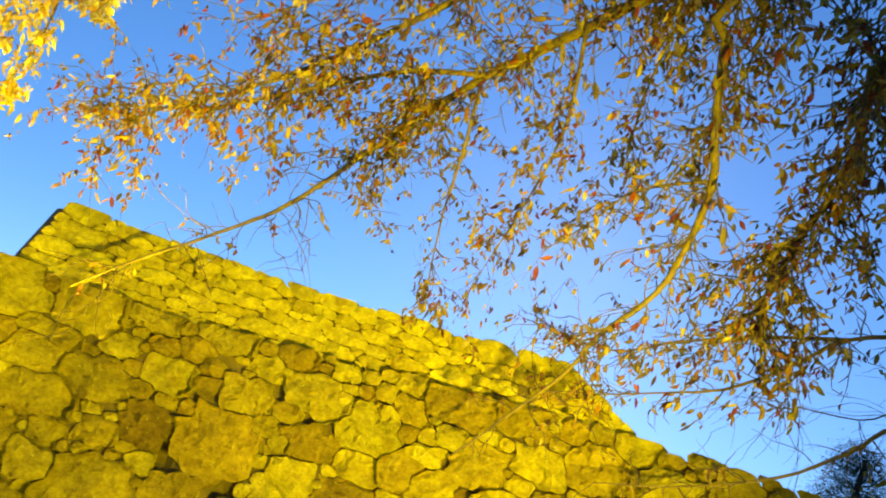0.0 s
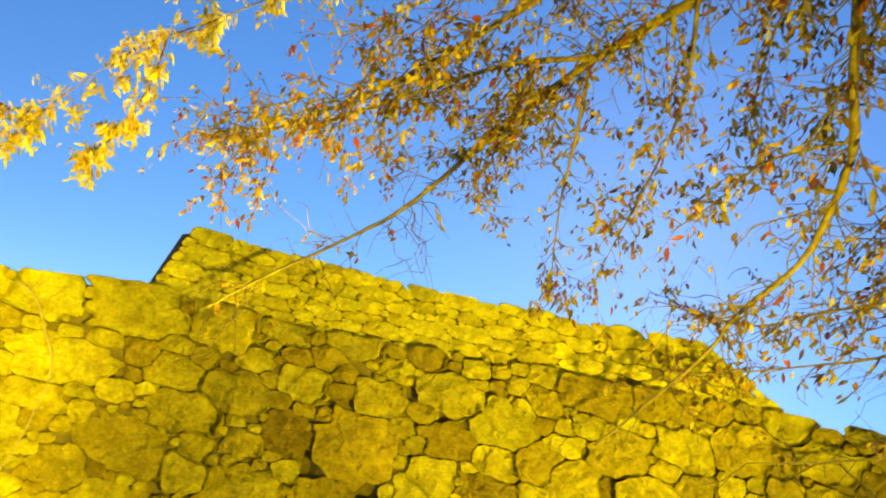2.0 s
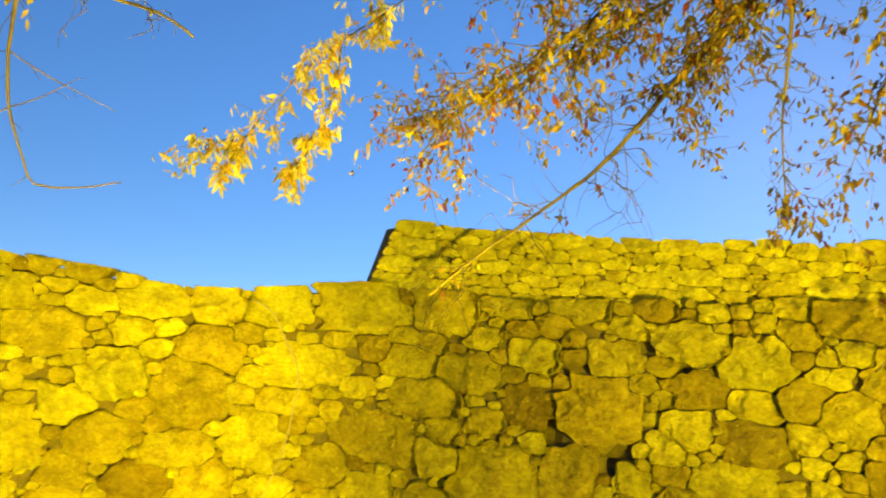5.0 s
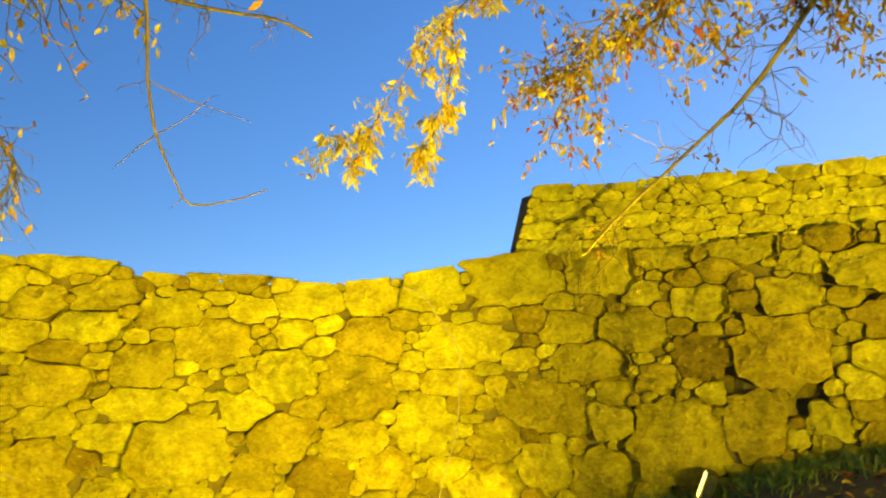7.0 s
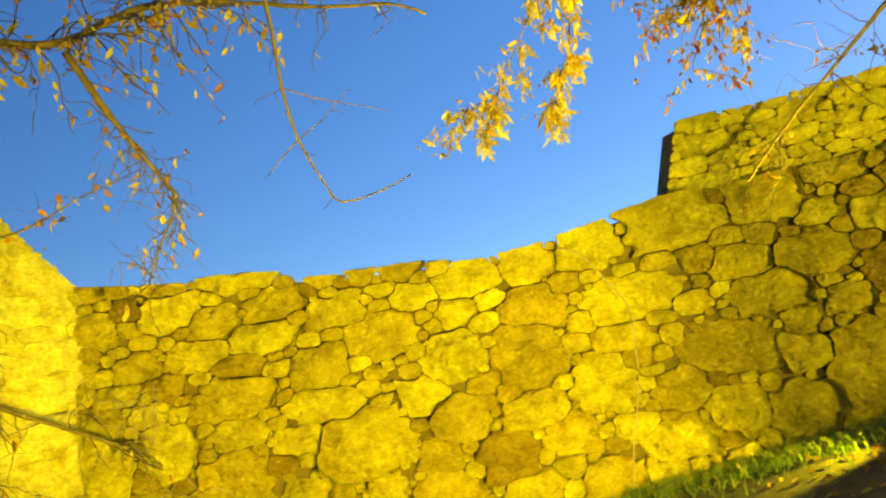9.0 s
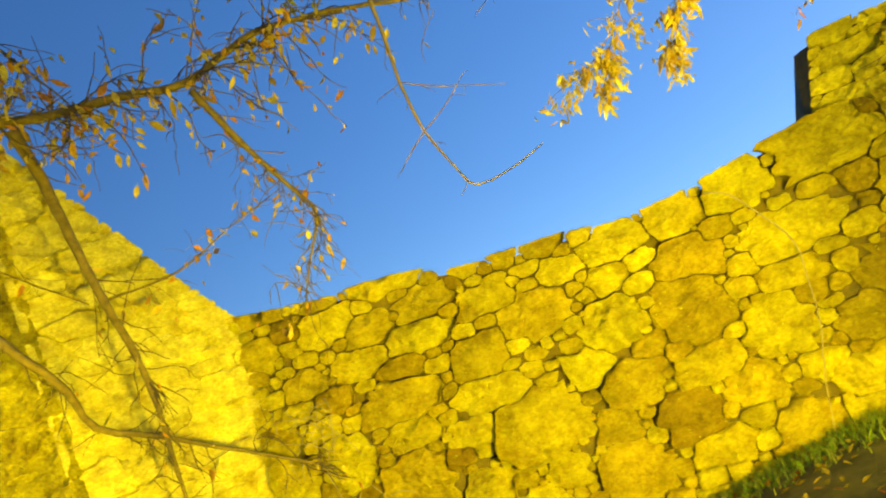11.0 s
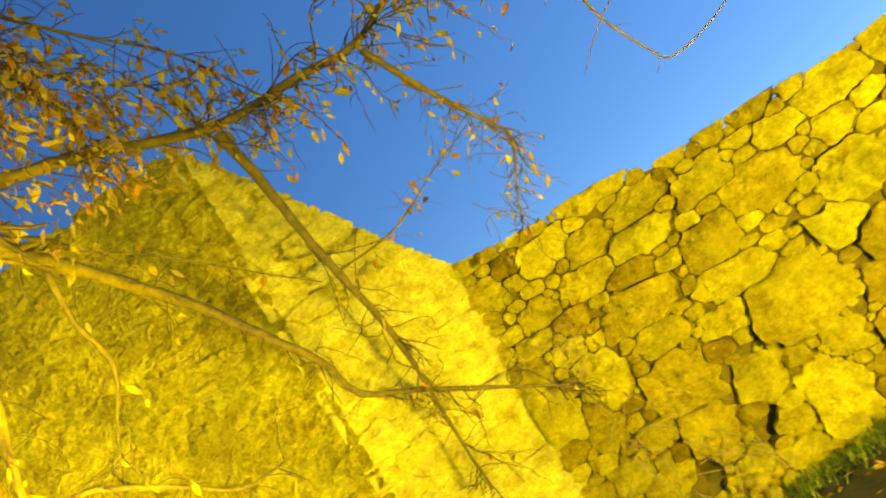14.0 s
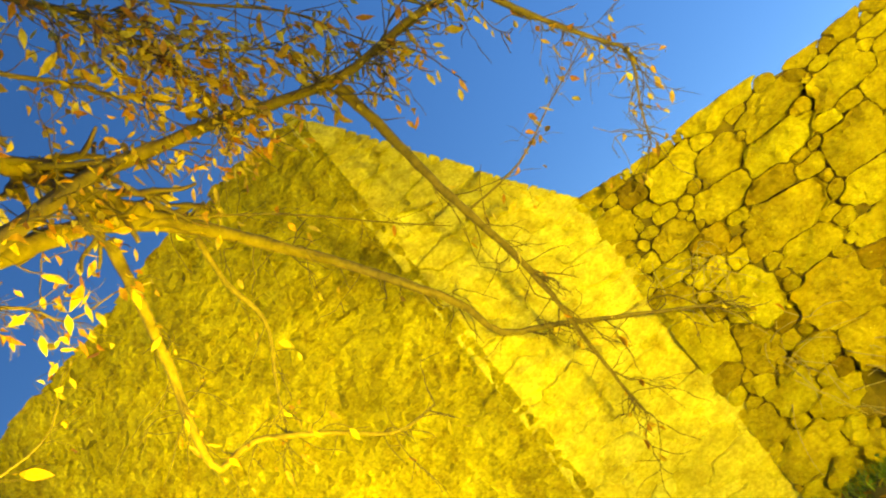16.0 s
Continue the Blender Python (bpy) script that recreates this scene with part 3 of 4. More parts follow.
class Tree:
    def __init__(self, name, label, base, seed, leaf_one, leaf_many):
        self.root = new(name)
        self.root.location = base
        tagged(self.root, label, "tree")
        self.rng = random.Random(seed)
        self.sites = []
        self.twigs = [[], []]
        self.mats = (leaf_one, leaf_many)

    def limb(self, points, r0, r1, twigs=0, leafy=1.0, spread=0.45, name="limb", skip=0.12, upto=1.0, bare=0):
        rng = self.rng
        v, f, path = tube(points, r0, r1, rng, 8, r1 * 0.5)
        ob = mesh_object(name, v, f, bark_mat)
        ob.parent = self.root
        ob.matrix_parent_inverse = Matrix.Translation(-Vector(self.root.location))
        for _ in range(twigs):
            i = int(len(path) * (skip + (upto - skip) * rng.random() ** 0.8)) % len(path)
            self.twig(path[i], (path[min(i + 2, len(path) - 1)] - path[max(i - 2, 0)]).normalized(), spread * rng.uniform(0.5, 1.3), max(0.0035, r1 * 0.7), leafy)
        for _ in range(bare):
            i = int(len(path) * rng.uniform(0.3, 0.97)) % len(path)
            self.twig(path[i], (path[min(i + 2, len(path) - 1)] - path[max(i - 2, 0)]).normalized(), spread * rng.uniform(0.4, 1.2), 0.007, 0.05, along=0.35)
        return path

    def twig(self, p, way, length, r, leafy, depth=0, along=0.9):
        rng = self.rng
        d = (way * along + Vector((rng.gauss(0, 0.7), rng.gauss(0, 0.7), rng.gauss(-0.1, 0.6)))).normalized()
        pts, q = [p], p
        n = max(3, int(length / 0.09))
        for k in range(n):
            bend = 0.2 if along > 0.5 else 0.36
            d = (d + Vector((rng.gauss(0, bend), rng.gauss(0, bend), rng.gauss(-0.05, bend)))).normalized()
            q = q + d * length / n
            pts.append(q)
            if rng.random() < leafy:
                self.sites.append((q, d))
            if depth < 1 and rng.random() < 0.32:
                self.twig(q, d, length * rng.uniform(0.3, 0.6), r * 0.7, leafy, depth + 1)
        v, f, _ = tube(pts, r, r * 0.45, rng, 4)
        o = len(self.twigs[0])
        self.twigs[0] += v
        self.twigs[1] += [tuple(k + o for k in g) for g in f]

    def finish(self, length, width, per_site, singles=240):
        rng = self.rng
        inv = Matrix.Translation(-Vector(self.root.location))
        ob = mesh_object("brushwood", *self.twigs, twig_mat)
        ob.parent, ob.matrix_parent_inverse = self.root, inv
        tagged(ob, kind="stuff")
        shapes = [leaf_shape(length * a, width * b, width * c, d) for a, b, c, d in ((1, 1, 0.25, 0.3), (0.8, 0.9, 0.4, -0.2), (1.15, 1.05, 0.15, 0.5), (0.7, 0.6, 0.6, 0.1))]
        meshes = []
        for v, f in shapes:
            me = bpy.data.meshes.new("leaf")
            me.from_pydata(v, [], f)
            me.materials.append(self.mats[0])
            meshes.append(me)
        places = [(q, d) for q, d in self.sites for _ in range(per_site)]
        rng.shuffle(places)
        verts, faces = [], []
        for i, (q, d) in enumerate(places):
            m = Matrix.Translation(q + Vector((rng.gauss(0, 0.03), rng.gauss(0, 0.03), rng.gauss(0, 0.03)))) @ hang(rng) @ Matrix.Scale(rng.uniform(0.6, 1.2) * (1.35 if rng.random() < 0.06 else 1), 4)
            if i < singles:
                ob = new("leaf", meshes[i % 4])
                ob.parent, ob.matrix_parent_inverse, ob.matrix_basis = self.root, inv, m
            else:
                v, f = shapes[i % 4]
                o = len(verts)
                verts += [m @ Vector(p) for p in v]
                faces += [tuple(k + o for k in g) for g in f]
        if verts:
            ob = mesh_object("foliage", verts, faces, self.mats[1])
            ob.parent, ob.matrix_parent_inverse = self.root, inv
            tagged(ob, kind="stuff")


maple = Tree("autumn_tree", "cherry tree with orange and brown autumn leaves on drooping branches", (6.4, 3.6, ground_z(6.4, 3.6)), 31, leaf_mat, foliage_mat)
maple.limb([(6.4, 3.6, ground_z(6.4, 3.6) - 0.1), (6.3, 3.6, 1.2), (5.9, 3.7, 2.6), (5.3, 3.7, 4.0), (4.4, 3.6, 5.4), (3.2, 3.6, 6.6)], 0.2, 0.07, name="trunk")
maple.limb([(3.2, 3.6, 6.6), (1.45, 4.84, 5.21), (1.2, 5.57, 5.2), (0.55, 6.41, 4.78), (-0.09, 7.26, 4.19), (-0.82, 7.82, 3.28), (-1.51, 8.06, 2.68), (-2.09, 8.06, 2.18), (-2.51, 7.97, 1.73)], 0.07, 0.01, 90, 0.55, 0.8, upto=0.66, bare=70)
maple.limb([(3.2, 3.6, 6.6), (0.46, 5.65, 5.47), (-0.04, 6.15, 5.14), (-0.53, 6.57, 4.79), (-1.34, 7.08, 4.2), (-2.39, 7.3, 3.47)], 0.06, 0.014, 80, 0.5, 0.8, upto=1.0, bare=0)
maple.limb([(3.2, 3.6, 6.6), (0.59, 5.17, 5.66), (-0.12, 5.82, 5.31), (-0.97, 6.32, 4.92), (-1.78, 6.71, 4.46)], 0.035, 0.008, 60, 0.5, 0.85, upto=1.0, bare=0)
maple.limb([(3.2, 3.6, 6.6), (1.69, 4.9, 5.69), (1.79, 5.37, 5.37), (1.86, 5.83, 5.01), (1.96, 6.18, 4.5)], 0.03, 0.007, 60, 0.6, 0.6, upto=1.0, bare=0)
maple.limb([(3.2, 3.6, 6.6), (2.16, 4.48, 5.63), (2.33, 4.96, 5.29), (2.44, 5.39, 4.96), (2.42, 5.77, 4.5)], 0.03, 0.007, 60, 0.6, 0.6, upto=1.0, bare=0)
maple.limb([(0.55, 6.41, 4.78), (-0.14, 6.64, 4.63), (-0.91, 6.99, 4.28), (-1.79, 7.25, 3.78), (-2.5, 7.26, 3.48)], 0.03, 0.008, 60, 0.55, 0.85, upto=1.0, bare=0)
maple.limb([(3.2, 3.6, 6.6), (1.82, 4.38, 5.1), (1.92, 4.63, 4.88), (2.16, 4.95, 4.39), (2.36, 5.16, 4.03), (2.42, 5.44, 3.61), (2.39, 5.7, 3.22), (2.17, 6.12, 2.79), (2.07, 6.33, 2.45), (1.8, 6.58, 1.99), (1.43, 6.8, 1.44)], 0.055, 0.01, 50, 0.3, 0.6, upto=0.8, bare=60)
maple.limb([(5.6, 3.7, 3.3), (4.24, 4.86, 3.4), (3.86, 5.32, 3.33), (3.66, 5.66, 3.05), (3.35, 6.04, 2.74), (2.97, 6.49, 2.57), (2.31, 6.89, 2.31)], 0.03, 0.006, 26, 0.3, 0.5, upto=1.0, bare=36)
maple.limb([(3.86, 5.32, 3.33), (3.37, 5.68, 3.2), (2.87, 6.11, 3), (2.44, 6.45, 2.78), (1.75, 6.77, 2.83)], 0.02, 0.005, 22, 0.35, 0.45, upto=1.0, bare=26)
maple.limb([(5.9, 3.7, 2.6), (4.27, 4.76, 2.76), (4.03, 5.28, 2.47), (3.76, 5.63, 2.16), (3.25, 6.19, 1.84), (2.64, 6.48, 1.64)], 0.03, 0.006, 16, 0.1, 0.5, upto=1.0, bare=20)
maple.limb([(5.9, 3.7, 2.6), (4.71, 5.27, 2.97), (4.39, 5.7, 2.84), (3.98, 6.11, 2.83), (3.74, 6.26, 2.82)], 0.016, 0.004, 40, 0.04, 0.6, upto=1.0, bare=0)
maple.limb([(0.51, 6.43, 4.75), (0.6, 6.77, 4.19), (0.66, 7.09, 3.53), (0.78, 7.24, 2.77)], 0.022, 0.005, 26, 0.35, 0.38, upto=1.0, bare=20)
maple.limb([(1.13, 5.62, 5.15), (1.32, 6.07, 4.46), (1.29, 6.44, 3.85), (1.15, 6.8, 3.11)], 0.022, 0.005, 44, 0.5, 0.55, upto=1.0, bare=0)
maple.limb([(2.35, 5.15, 4.07), (1.92, 5.54, 3.91), (1.7, 5.86, 3.58), (1.47, 6.13, 3.31)], 0.016, 0.004, 20, 0.4, 0.35, upto=1.0, bare=16)
maple.limb([(3.2, 3.6, 6.6), (2.95, 3.98, 5.5), (3.03, 4.46, 5.05), (3.23, 4.87, 4.45), (3.23, 5.25, 3.96), (3.2, 5.63, 3.32)], 0.06, 0.012, 100, 0.62, 0.85, upto=1.0, bare=0)
maple.finish(0.088, 0.038, 3, 290)
# a branch of the autumn tree, in the leaf colours brightened as floodlit
bright = Tree("golden_branch", "long cherry branch of golden leaves, coloured paler as if floodlit, reaching over the wall", (3.2, 3.6, 6.6), 32, lit_gold_mat, lit_gold_foliage_mat)
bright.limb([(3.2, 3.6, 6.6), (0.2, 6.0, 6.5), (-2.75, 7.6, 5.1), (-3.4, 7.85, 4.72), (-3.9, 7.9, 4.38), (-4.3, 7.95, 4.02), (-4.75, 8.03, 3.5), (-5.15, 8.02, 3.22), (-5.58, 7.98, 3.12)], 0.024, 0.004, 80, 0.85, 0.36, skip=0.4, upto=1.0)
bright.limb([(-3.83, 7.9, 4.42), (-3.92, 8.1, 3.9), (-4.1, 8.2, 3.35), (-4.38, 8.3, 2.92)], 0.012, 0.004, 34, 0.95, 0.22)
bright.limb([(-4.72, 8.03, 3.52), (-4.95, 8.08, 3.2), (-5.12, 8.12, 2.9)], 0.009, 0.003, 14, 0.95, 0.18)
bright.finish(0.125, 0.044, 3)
bare = Tree("half_bare_tree", "half-bare cherry tree with a few amber leaves before the tall wall", (-7.6, -2.2, ground_z(-7.6, -2.2)), 33, amber_mat, amber_foliage_mat)
bare.limb([(-7.6, -2.2, ground_z(-7.6, -2.2) - 0.1), (-7.7, -2.0, 0.2), (-7.9, -1.4, 1.8), (-8.2, -0.6, 3.1)], 0.17, 0.08, name="trunk")
bare.limb([(-8.2, -0.6, 3.1), (-9.04, 1.19, 4.14), (-9.19, 1.91, 4.31), (-9.12, 2.6, 4.33), (-8.93, 3.28, 4.2), (-8.75, 3.78, 4.14), (-8.32, 4.41, 4.18), (-7.9, 4.96, 4.18), (-7.38, 5.49, 4.48), (-6.64, 6.01, 4.42), (-6.04, 6.48, 4.3), (-5.41, 6.87, 4.22), (-5.12, 7.07, 4.07)], 0.08, 0.014, 90, 0.5, 0.75, upto=0.8, bare=36)
bare.limb([(-8.8, 3.67, 4.07), (-8.93, 3.87, 3.65), (-9.03, 4.03, 3.09), (-9.09, 4.19, 2.44), (-9.17, 4.38, 1.9), (-9.18, 4.44, 1.34), (-9.27, 4.48, 0.7), (-9.28, 4.49, -0.08)], 0.06, 0.012, 22, 0.1, 0.6, upto=1.0, bare=22)
bare.limb([(-7.92, 4.99, 4.1), (-7.81, 5.18, 3.63), (-7.73, 5.43, 3.2), (-7.62, 5.63, 2.83), (-7.58, 5.71, 2.61), (-7.81, 5.64, 2.2), (-7.98, 5.57, 1.84)], 0.04, 0.007, 34, 0.14, 0.5, upto=1.0, bare=30)
bare.limb([(-9.08, 4.2, 2.46), (-8.69, 4.78, 2.53), (-8.24, 5.15, 2.77), (-7.79, 5.58, 3)], 0.014, 0.004, 20, 0.25, 0.4, upto=1.0, bare=0)
bare.limb([(-6.12, 5.68, 4.45), (-6.2, 5.87, 3.99), (-6.3, 6.01, 3.45), (-6.32, 6.16, 2.96), (-6.23, 6.35, 2.49), (-6.14, 6.44, 2.3), (-5.84, 6.63, 2.33), (-5.5, 6.81, 2.45)], 0.022, 0.007, 6, 0.0, 0.2, upto=0.9, bare=0)
bare.limb([(-6.3, 6.01, 3.45), (-6.06, 6.24, 3.31), (-5.55, 6.63, 3.11)], 0.008, 0.003, 2, 0, 0.15, upto=1.0, bare=0)
bare.limb([(-6.32, 6.16, 2.96), (-6.05, 6.2, 3.08), (-5.78, 6.3, 3.31)], 0.008, 0.003, 2, 0, 0.15, upto=1.0, bare=0)
bare.limb([(-6.32, 6.16, 2.96), (-6.58, 6.14, 2.8), (-6.69, 6.08, 2.68)], 0.008, 0.003, 2, 0, 0.15, upto=1.0, bare=0)
bare.limb([(-8.2, -0.6, 3.1), (-8.81, 0.01, 3.68), (-9.19, 0.5, 3.88), (-9.46, 0.99, 4.03), (-9.65, 1.48, 4.05), (-9.86, 2.09, 3.86), (-10.08, 2.67, 3.54), (-10.24, 3.39, 2.98), (-9.88, 3.65, 2.32), (-9.83, 4.0, 1.81), (-9.86, 4.19, 1.38), (-9.57, 4.69, 1.04), (-8.67, 5.62, 0.25)], 0.105, 0.012, 30, 0.08, 0.55, upto=1.0, bare=24)
bare.limb([(-9.81, 2.12, 3.91), (-9.88, 2.99, 3.58), (-9.76, 3.92, 2.92), (-9.63, 4.38, 2.56)], 0.016, 0.005, 14, 0.1, 0.4, upto=1.0, bare=0)
bare.limb([(-8.2, -0.6, 3.1), (-8.5, 0.38, 4.44), (-9.13, 0.99, 4.38), (-9.44, 1.42, 4.24), (-9.81, 1.96, 3.94)], 0.085, 0.06, 30, 0.6, 0.6, upto=1.0, bare=0)
bare.limb([(-9.68, 1.37, 3.94), (-9.98, 1.39, 3.39), (-10.28, 1.38, 2.87), (-10.55, 1.31, 2.29), (-10.7, 1.37, 1.93), (-10.68, 1.76, 1.97), (-10.66, 2.47, 1.58), (-10.58, 2.92, 1.25), (-10.43, 3.39, 1.23)], 0.06, 0.012, 22, 0.08, 0.55, upto=1.0, bare=16)
bare.limb([(-9.9, 2.13, 3.73), (-10.15, 2.21, 3.3), (-10.35, 2.39, 2.83), (-10.65, 2.24, 2.31), (-10.8, 2.07, 1.81)], 0.035, 0.008, 16, 0.1, 0.45, upto=1.0, bare=0)
bare.limb([(-8.2, -0.6, 3.1), (-8.24, 0.77, 5.26), (-8.44, 1.71, 5.25), (-8.68, 2.2, 5), (-8.74, 2.87, 4.75), (-8.7, 3.26, 4.62)], 0.05, 0.01, 70, 0.6, 0.75, upto=1.0, bare=0)
bare.limb([(-8.44, 1.71, 5.25), (-8.59, 1.99, 5.08), (-8.76, 2.35, 4.8), (-9.15, 2.69, 4.34)], 0.02, 0.006, 60, 0.55, 0.6, upto=1.0, bare=0)
bare.limb([(-8.2, -0.6, 3.1), (-8.43, 0.56, 4.81), (-8.74, 1.29, 4.96), (-8.93, 1.83, 4.75), (-9.07, 2.39, 4.53), (-9.25, 2.71, 4.15)], 0.04, 0.008, 60, 0.3, 0.6, upto=1.0, bare=0)
bare.limb([(-8.2, -0.6, 3.1), (-7.89, 1.17, 5.59), (-8.34, 2.09, 5.29), (-8.44, 2.77, 5.03), (-8.38, 3.37, 4.72), (-8.47, 3.99, 4.26)], 0.04, 0.008, 60, 0.36, 0.6, upto=1.0, bare=0)
bare.limb([(-8.2, -0.6, 3.1), (-9.09, -0.06, 3.6), (-9.47, 0.5, 3.57), (-9.7, 0.76, 3.42), (-9.68, 1.16, 3.47)], 0.03, 0.006, 36, 0.3, 0.45, upto=1.0, bare=0)
bare.limb([(-8.2, -0.6, 3.1), (-10.08, -0.39, 2.76), (-10.27, -0.02, 2.76), (-10.29, 0.35, 2.89), (-10.23, 0.63, 3.25)], 0.02, 0.005, 20, 0.1, 0.4, upto=1.0, bare=0)
bare.finish(0.125, 0.058, 1, 290)

# ---- vine, grass, the far pine ----
rng = random.Random(8)
VINE = [(-4.62, 1.47), (-4.4, 1.36), (-4.15, 1.0), (-3.98, 0.66), (-4.0, 0.25), (-4.05, -0.2), (-4.2, -0.75), (-4.3, -1.3)]
v, f, _ = tube([main_at(s_of(x), z, 0.13) for x, z in VINE], 0.009, 0.005, rng, 6, 0.006)
tagged(mesh_object("vine", v, f, vine_mat), "dry pale vine stem hanging down the stone wall", "vine")

verts, faces = [], []
for _ in range(9000):
    x = rng.uniform(-9.0, 2.0)
    y = wall_y(x) - 0.12 - abs(rng.gauss(0, 0.3))
    z, h, a = ground_z(x, y) - 0.02, rng.uniform(0.06, 0.2), rng.uniform(0, 6.28)
    lx, ly = rng.gauss(0, 0.05), rng.gauss(0, 0.05)
    w = rng.uniform(0.005, 0.011)
    dx, dy, o = math.cos(a) * w, math.sin(a) * w, len(verts)
    verts += [(x - dx, y - dy, z), (x + dx, y + dy, z), (x + lx * 0.5 + dx * 0.7, y + ly * 0.5 + dy * 0.7, z + h * 0.6), (x + lx * 0.5 - dx * 0.7, y + ly * 0.5 - dy * 0.7, z + h * 0.6), (x + lx * 1.5, y + ly * 1.5, z + h)]
    faces += [(o, o + 1, o + 2, o + 3), (o + 3, o + 2, o + 4)]
tagged(mesh_object("grass", verts, faces, grass_mat, smooth=False), "bright green grass along the foot of the wall", "grass", kind="stuff")

verts, faces = [], []
flat, quads = leaf_shape(0.1, 0.05, 0.01, 0.1)
for _ in range(900):
    x = rng.uniform(-9.0, 3.0)
    y = wall_y(x) - 0.2 - abs(rng.gauss(0, 1.6))
    m = Matrix.Translation((x, y, ground_z(x, y) + 0.03)) @ Euler((1.57 + rng.gauss(0, 0.35), rng.gauss(0, 0.3), rng.uniform(0, 6.28))).to_matrix().to_4x4()
    o = len(verts)
    verts += [m @ Vector(p) for p in flat]
    faces += [tuple(k + o for k in q) for q in quads]
tagged(mesh_object("fallen_leaves", verts, faces, foliage_mat), "fallen orange and brown leaves scattered on the grass", "leaves", kind="stuff")


def tuft(x, z, seed, count, length):
    """A tuft of dry stems that grows out of the joints of the main wall."""
    rng = random.Random(seed)
    verts, faces = [], []
    for _ in range(count):
        d = Vector((rng.gauss(0.5, 0.5), rng.gauss(-0.35, 0.2), rng.gauss(0.1, 0.4))).normalized()
        p, pts = main_at(s_of(x + rng.gauss(0, 0.22)), z + rng.gauss(0, 0.2), 0.05), []
        n = rng.uniform(0.4, 1.0) * length / 6
        for k in range(7):
            pts.append(p)
            d = (d + Vector((rng.gauss(0, 0.12), rng.gauss(0, 0.1), -0.12))).normalized()
            p = p + d * n
        v, f, _ = tube(pts, 0.006, 0.002, rng, 4)
        o = len(verts)
        verts += v
        faces += [tuple(k + o for k in q) for q in f]
    tagged(mesh_object("dry_shrub", verts, faces, vine_mat), "dry straw-coloured shrub growing from the wall joints", "shrub", "shrubs on the wall")


tuft(-8.95, 0.55, 71, 34, 0.9)
tuft(-8.8, -0.6, 73, 16, 1.1)
tuft(-8.3, -1.4, 72, 22, 1.2)

# ---- loose rubble and a weed at the foot of the corner ----
rng = random.Random(77)
verts, faces = [], []
for _ in range(60):
    x = rng.uniform(-9.1, -7.9)
    bm = bmesh.new()
    bmesh.ops.create_icosphere(bm, subdivisions=2, radius=rng.uniform(0.04, 0.11))
    shift = Vector((rng.uniform(0, 50), 0, 0))
    for vert in bm.verts:
        vert.co *= 1 + 0.7 * noise.noise(vert.co * 9 + shift)
        vert.co.z *= 0.7
    up = rng.uniform(0, 0.3)
    y = wall_y(x) - 0.18 + 0.05 * up - rng.random() * 0.22 * (1 - up)
    m = Matrix.Translation((x, y, ground_z(x, y) + 0.03 + up)) @ Euler((rng.uniform(0, 3), rng.uniform(0, 3), rng.uniform(0, 3))).to_matrix().to_4x4()
    o = len(verts)
    bm.verts.index_update()
    verts += [m @ vert.co for vert in bm.verts]
    faces += [tuple(vert.index + o for vert in g.verts) for g in bm.faces]
    bm.free()
tagged(mesh_object("rubble", verts, faces, rubble_mat, smooth=False), "small broken granite stones heaped in the wall corner", "rubble", kind="stuff")


def weed(x, y, seed, stems):
    rng = random.Random(seed)
    base = Vector((x, y, ground_z(x, y)))
    verts, faces = [], []
    for _ in range(stems):
        lean = Vector((rng.gauss(0, 0.4), rng.gauss(0, 0.4), 1)).normalized()
        p = base + Vector((rng.gauss(0, 0.07), rng.gauss(0, 0.07), 0))
        h = rng.uniform(0.12, 0.32)
        v, f, path = tube([p, p + lean * h * 0.5, p + lean * h], 0.004, 0.002, rng, 4)
        o = len(verts)
        verts += v
        faces += [tuple(k + o for k in q) for q in f]
        for _ in range(7):
            flat, quads = leaf_shape(rng.uniform(0.05, 0.09), 0.035, 0.008, 0.3)
            m = Matrix.Translation(p + lean * h * rng.uniform(0.3, 1)) @ Euler((rng.uniform(0.9, 2.2), rng.gauss(0, 0.4), rng.uniform(0, 6.28))).to_matrix().to_4x4()
            o = len(verts)
            verts += [m @ Vector(q) for q in flat]
            faces += [tuple(k + o for k in q) for q in quads]
    tagged(mesh_object("weed", verts, faces, grass_mat), "low green leafy weed at the foot of the wall", "weed", "weeds by the wall")


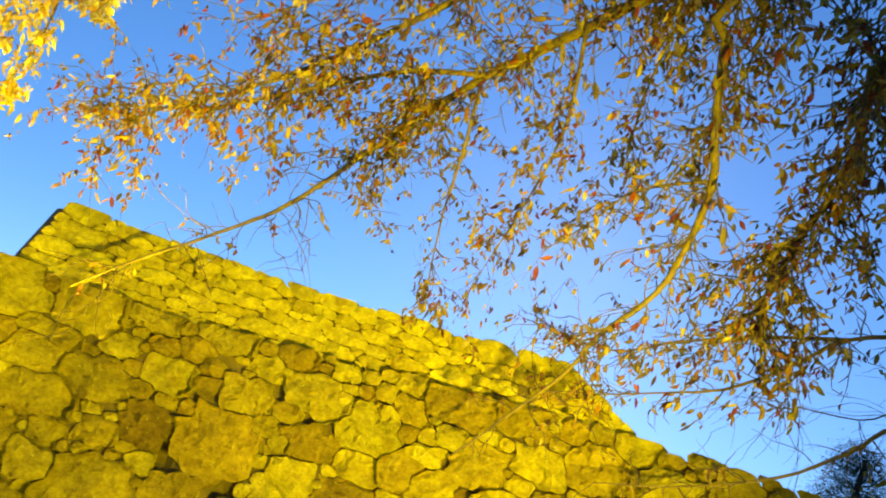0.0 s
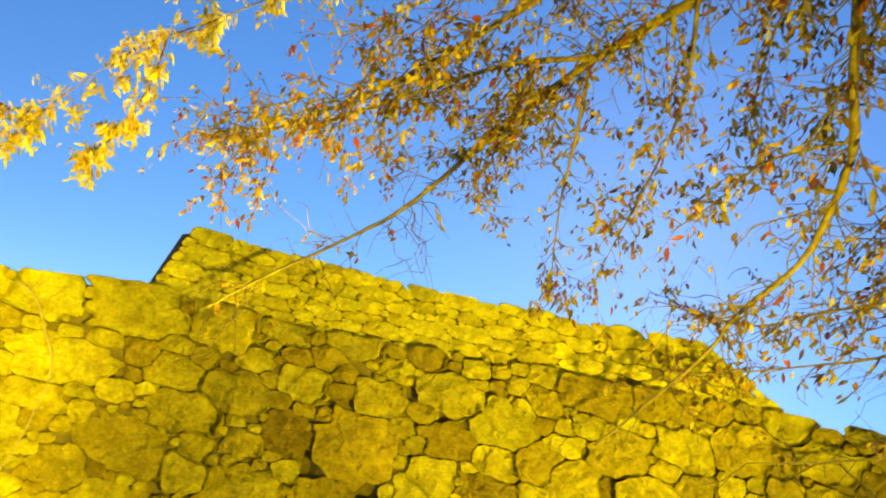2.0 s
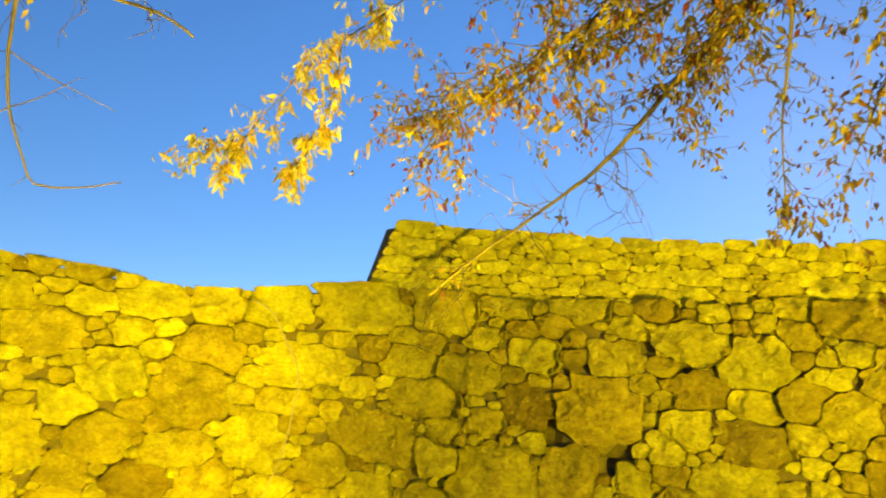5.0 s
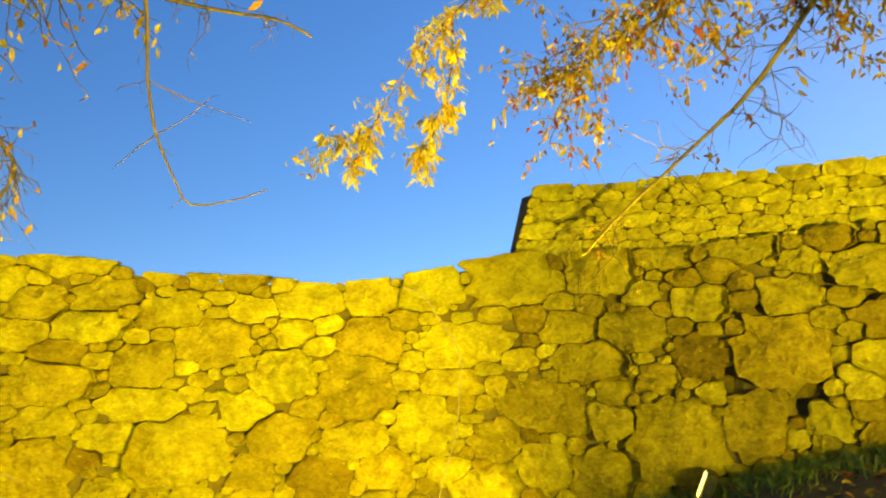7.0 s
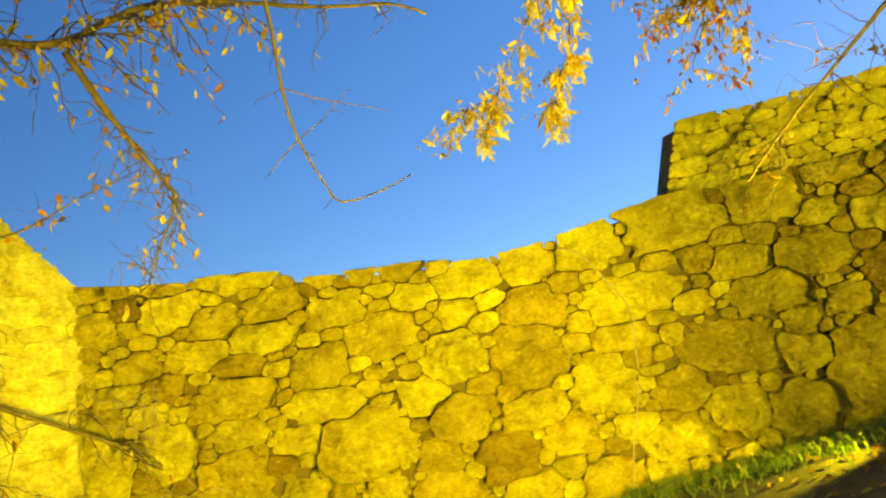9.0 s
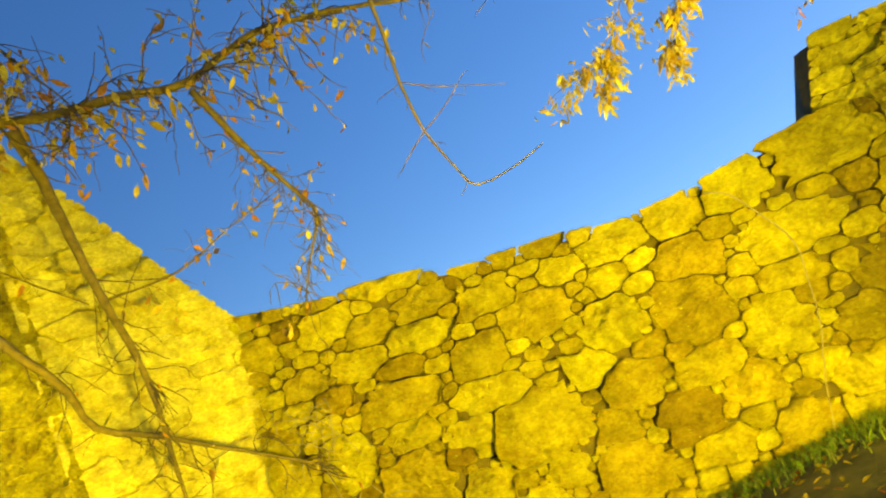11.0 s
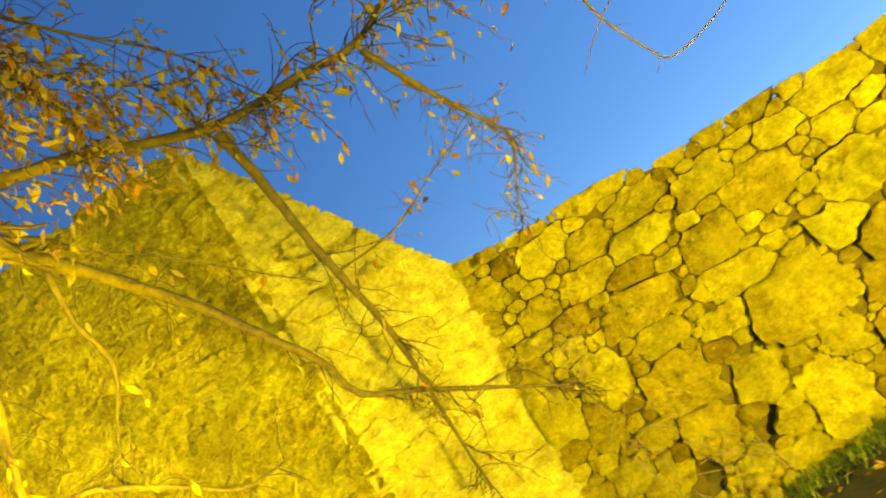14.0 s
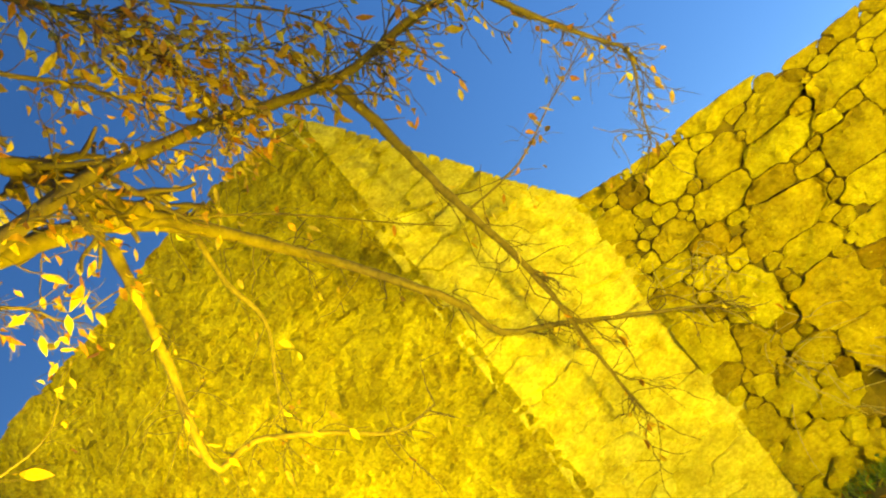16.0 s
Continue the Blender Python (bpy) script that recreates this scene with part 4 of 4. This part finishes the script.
weed(-8.62, wall_y(-8.62) - 0.22, 5, 16)
weed(-8.25, wall_y(-8.25) - 0.3, 6, 12)

# ---- a dark pine far behind the wall ----


def pine(x, y, z, height, seed):
    rng = random.Random(seed)
    root = new("pine_tree")
    root.location = (x, y, z)
    tagged(root, "dark evergreen pine far behind the stone wall", "tree")
    v, f, _ = tube([(0, 0, -0.2), (0.15, 0, height * 0.4), (0.1, 0.1, height * 0.75), (0.2, 0.1, height)], 0.28, 0.05, rng, 8, 0.02)
    ob = mesh_object("trunk", v, f, bark_mat)
    ob.parent = root
    verts, faces = [], []
    for _ in range(260):
        h = height * (0.35 + 0.67 * rng.random())
        r = (height * 1.08 - h) * 0.42 * math.sqrt(rng.random()) + 0.2
        a = rng.uniform(0, 6.283)
        c = Vector((r * math.cos(a), r * math.sin(a), h + rng.gauss(0, 0.15)))
        for _ in range(46):
            d = Vector((rng.gauss(0, 1), rng.gauss(0, 1), rng.gauss(0.25, 0.6))).normalized()
            p = c + Vector((rng.gauss(0, 0.28), rng.gauss(0, 0.28), rng.gauss(0, 0.1)))
            w = d.orthogonal().normalized() * 0.012
            o = len(verts)
            verts += [p - w, p + w, p + d * rng.uniform(0.15, 0.32)]
            faces.append((o, o + 1, o + 2))
    ob = mesh_object("foliage", verts, faces, needle_mat)
    ob.parent = root
    tagged(ob, kind="stuff")


pine(16.0, 20.3, ground_z(16, 20.3), 4.9, 61)
pine(18.2, 18.6, ground_z(18.2, 18.6), 5.0, 62)

# ---- facing stones, last ----
masonry(main_wall, main_at, main_cells, random.Random(21), stone_mat, rubble_mat, 0.011, 0.085, 1.0, 0.12, 290, HOLLOWS)
masonry(tower, tower_at, tower_cells, random.Random(22), upper_mat, rubble_mat, 0.006, 0.042, 0.6, 0.03)
masonry(side_wall, right_at, side_cells, random.Random(23), pale_mat, pale_rubble_mat, 0.011, 0.034, 0.65)
masonry(left_wall, left_at, left_cells, random.Random(24), moss_mat, moss_rubble_mat, 0.004, 0.026, 0.4, 0.02)
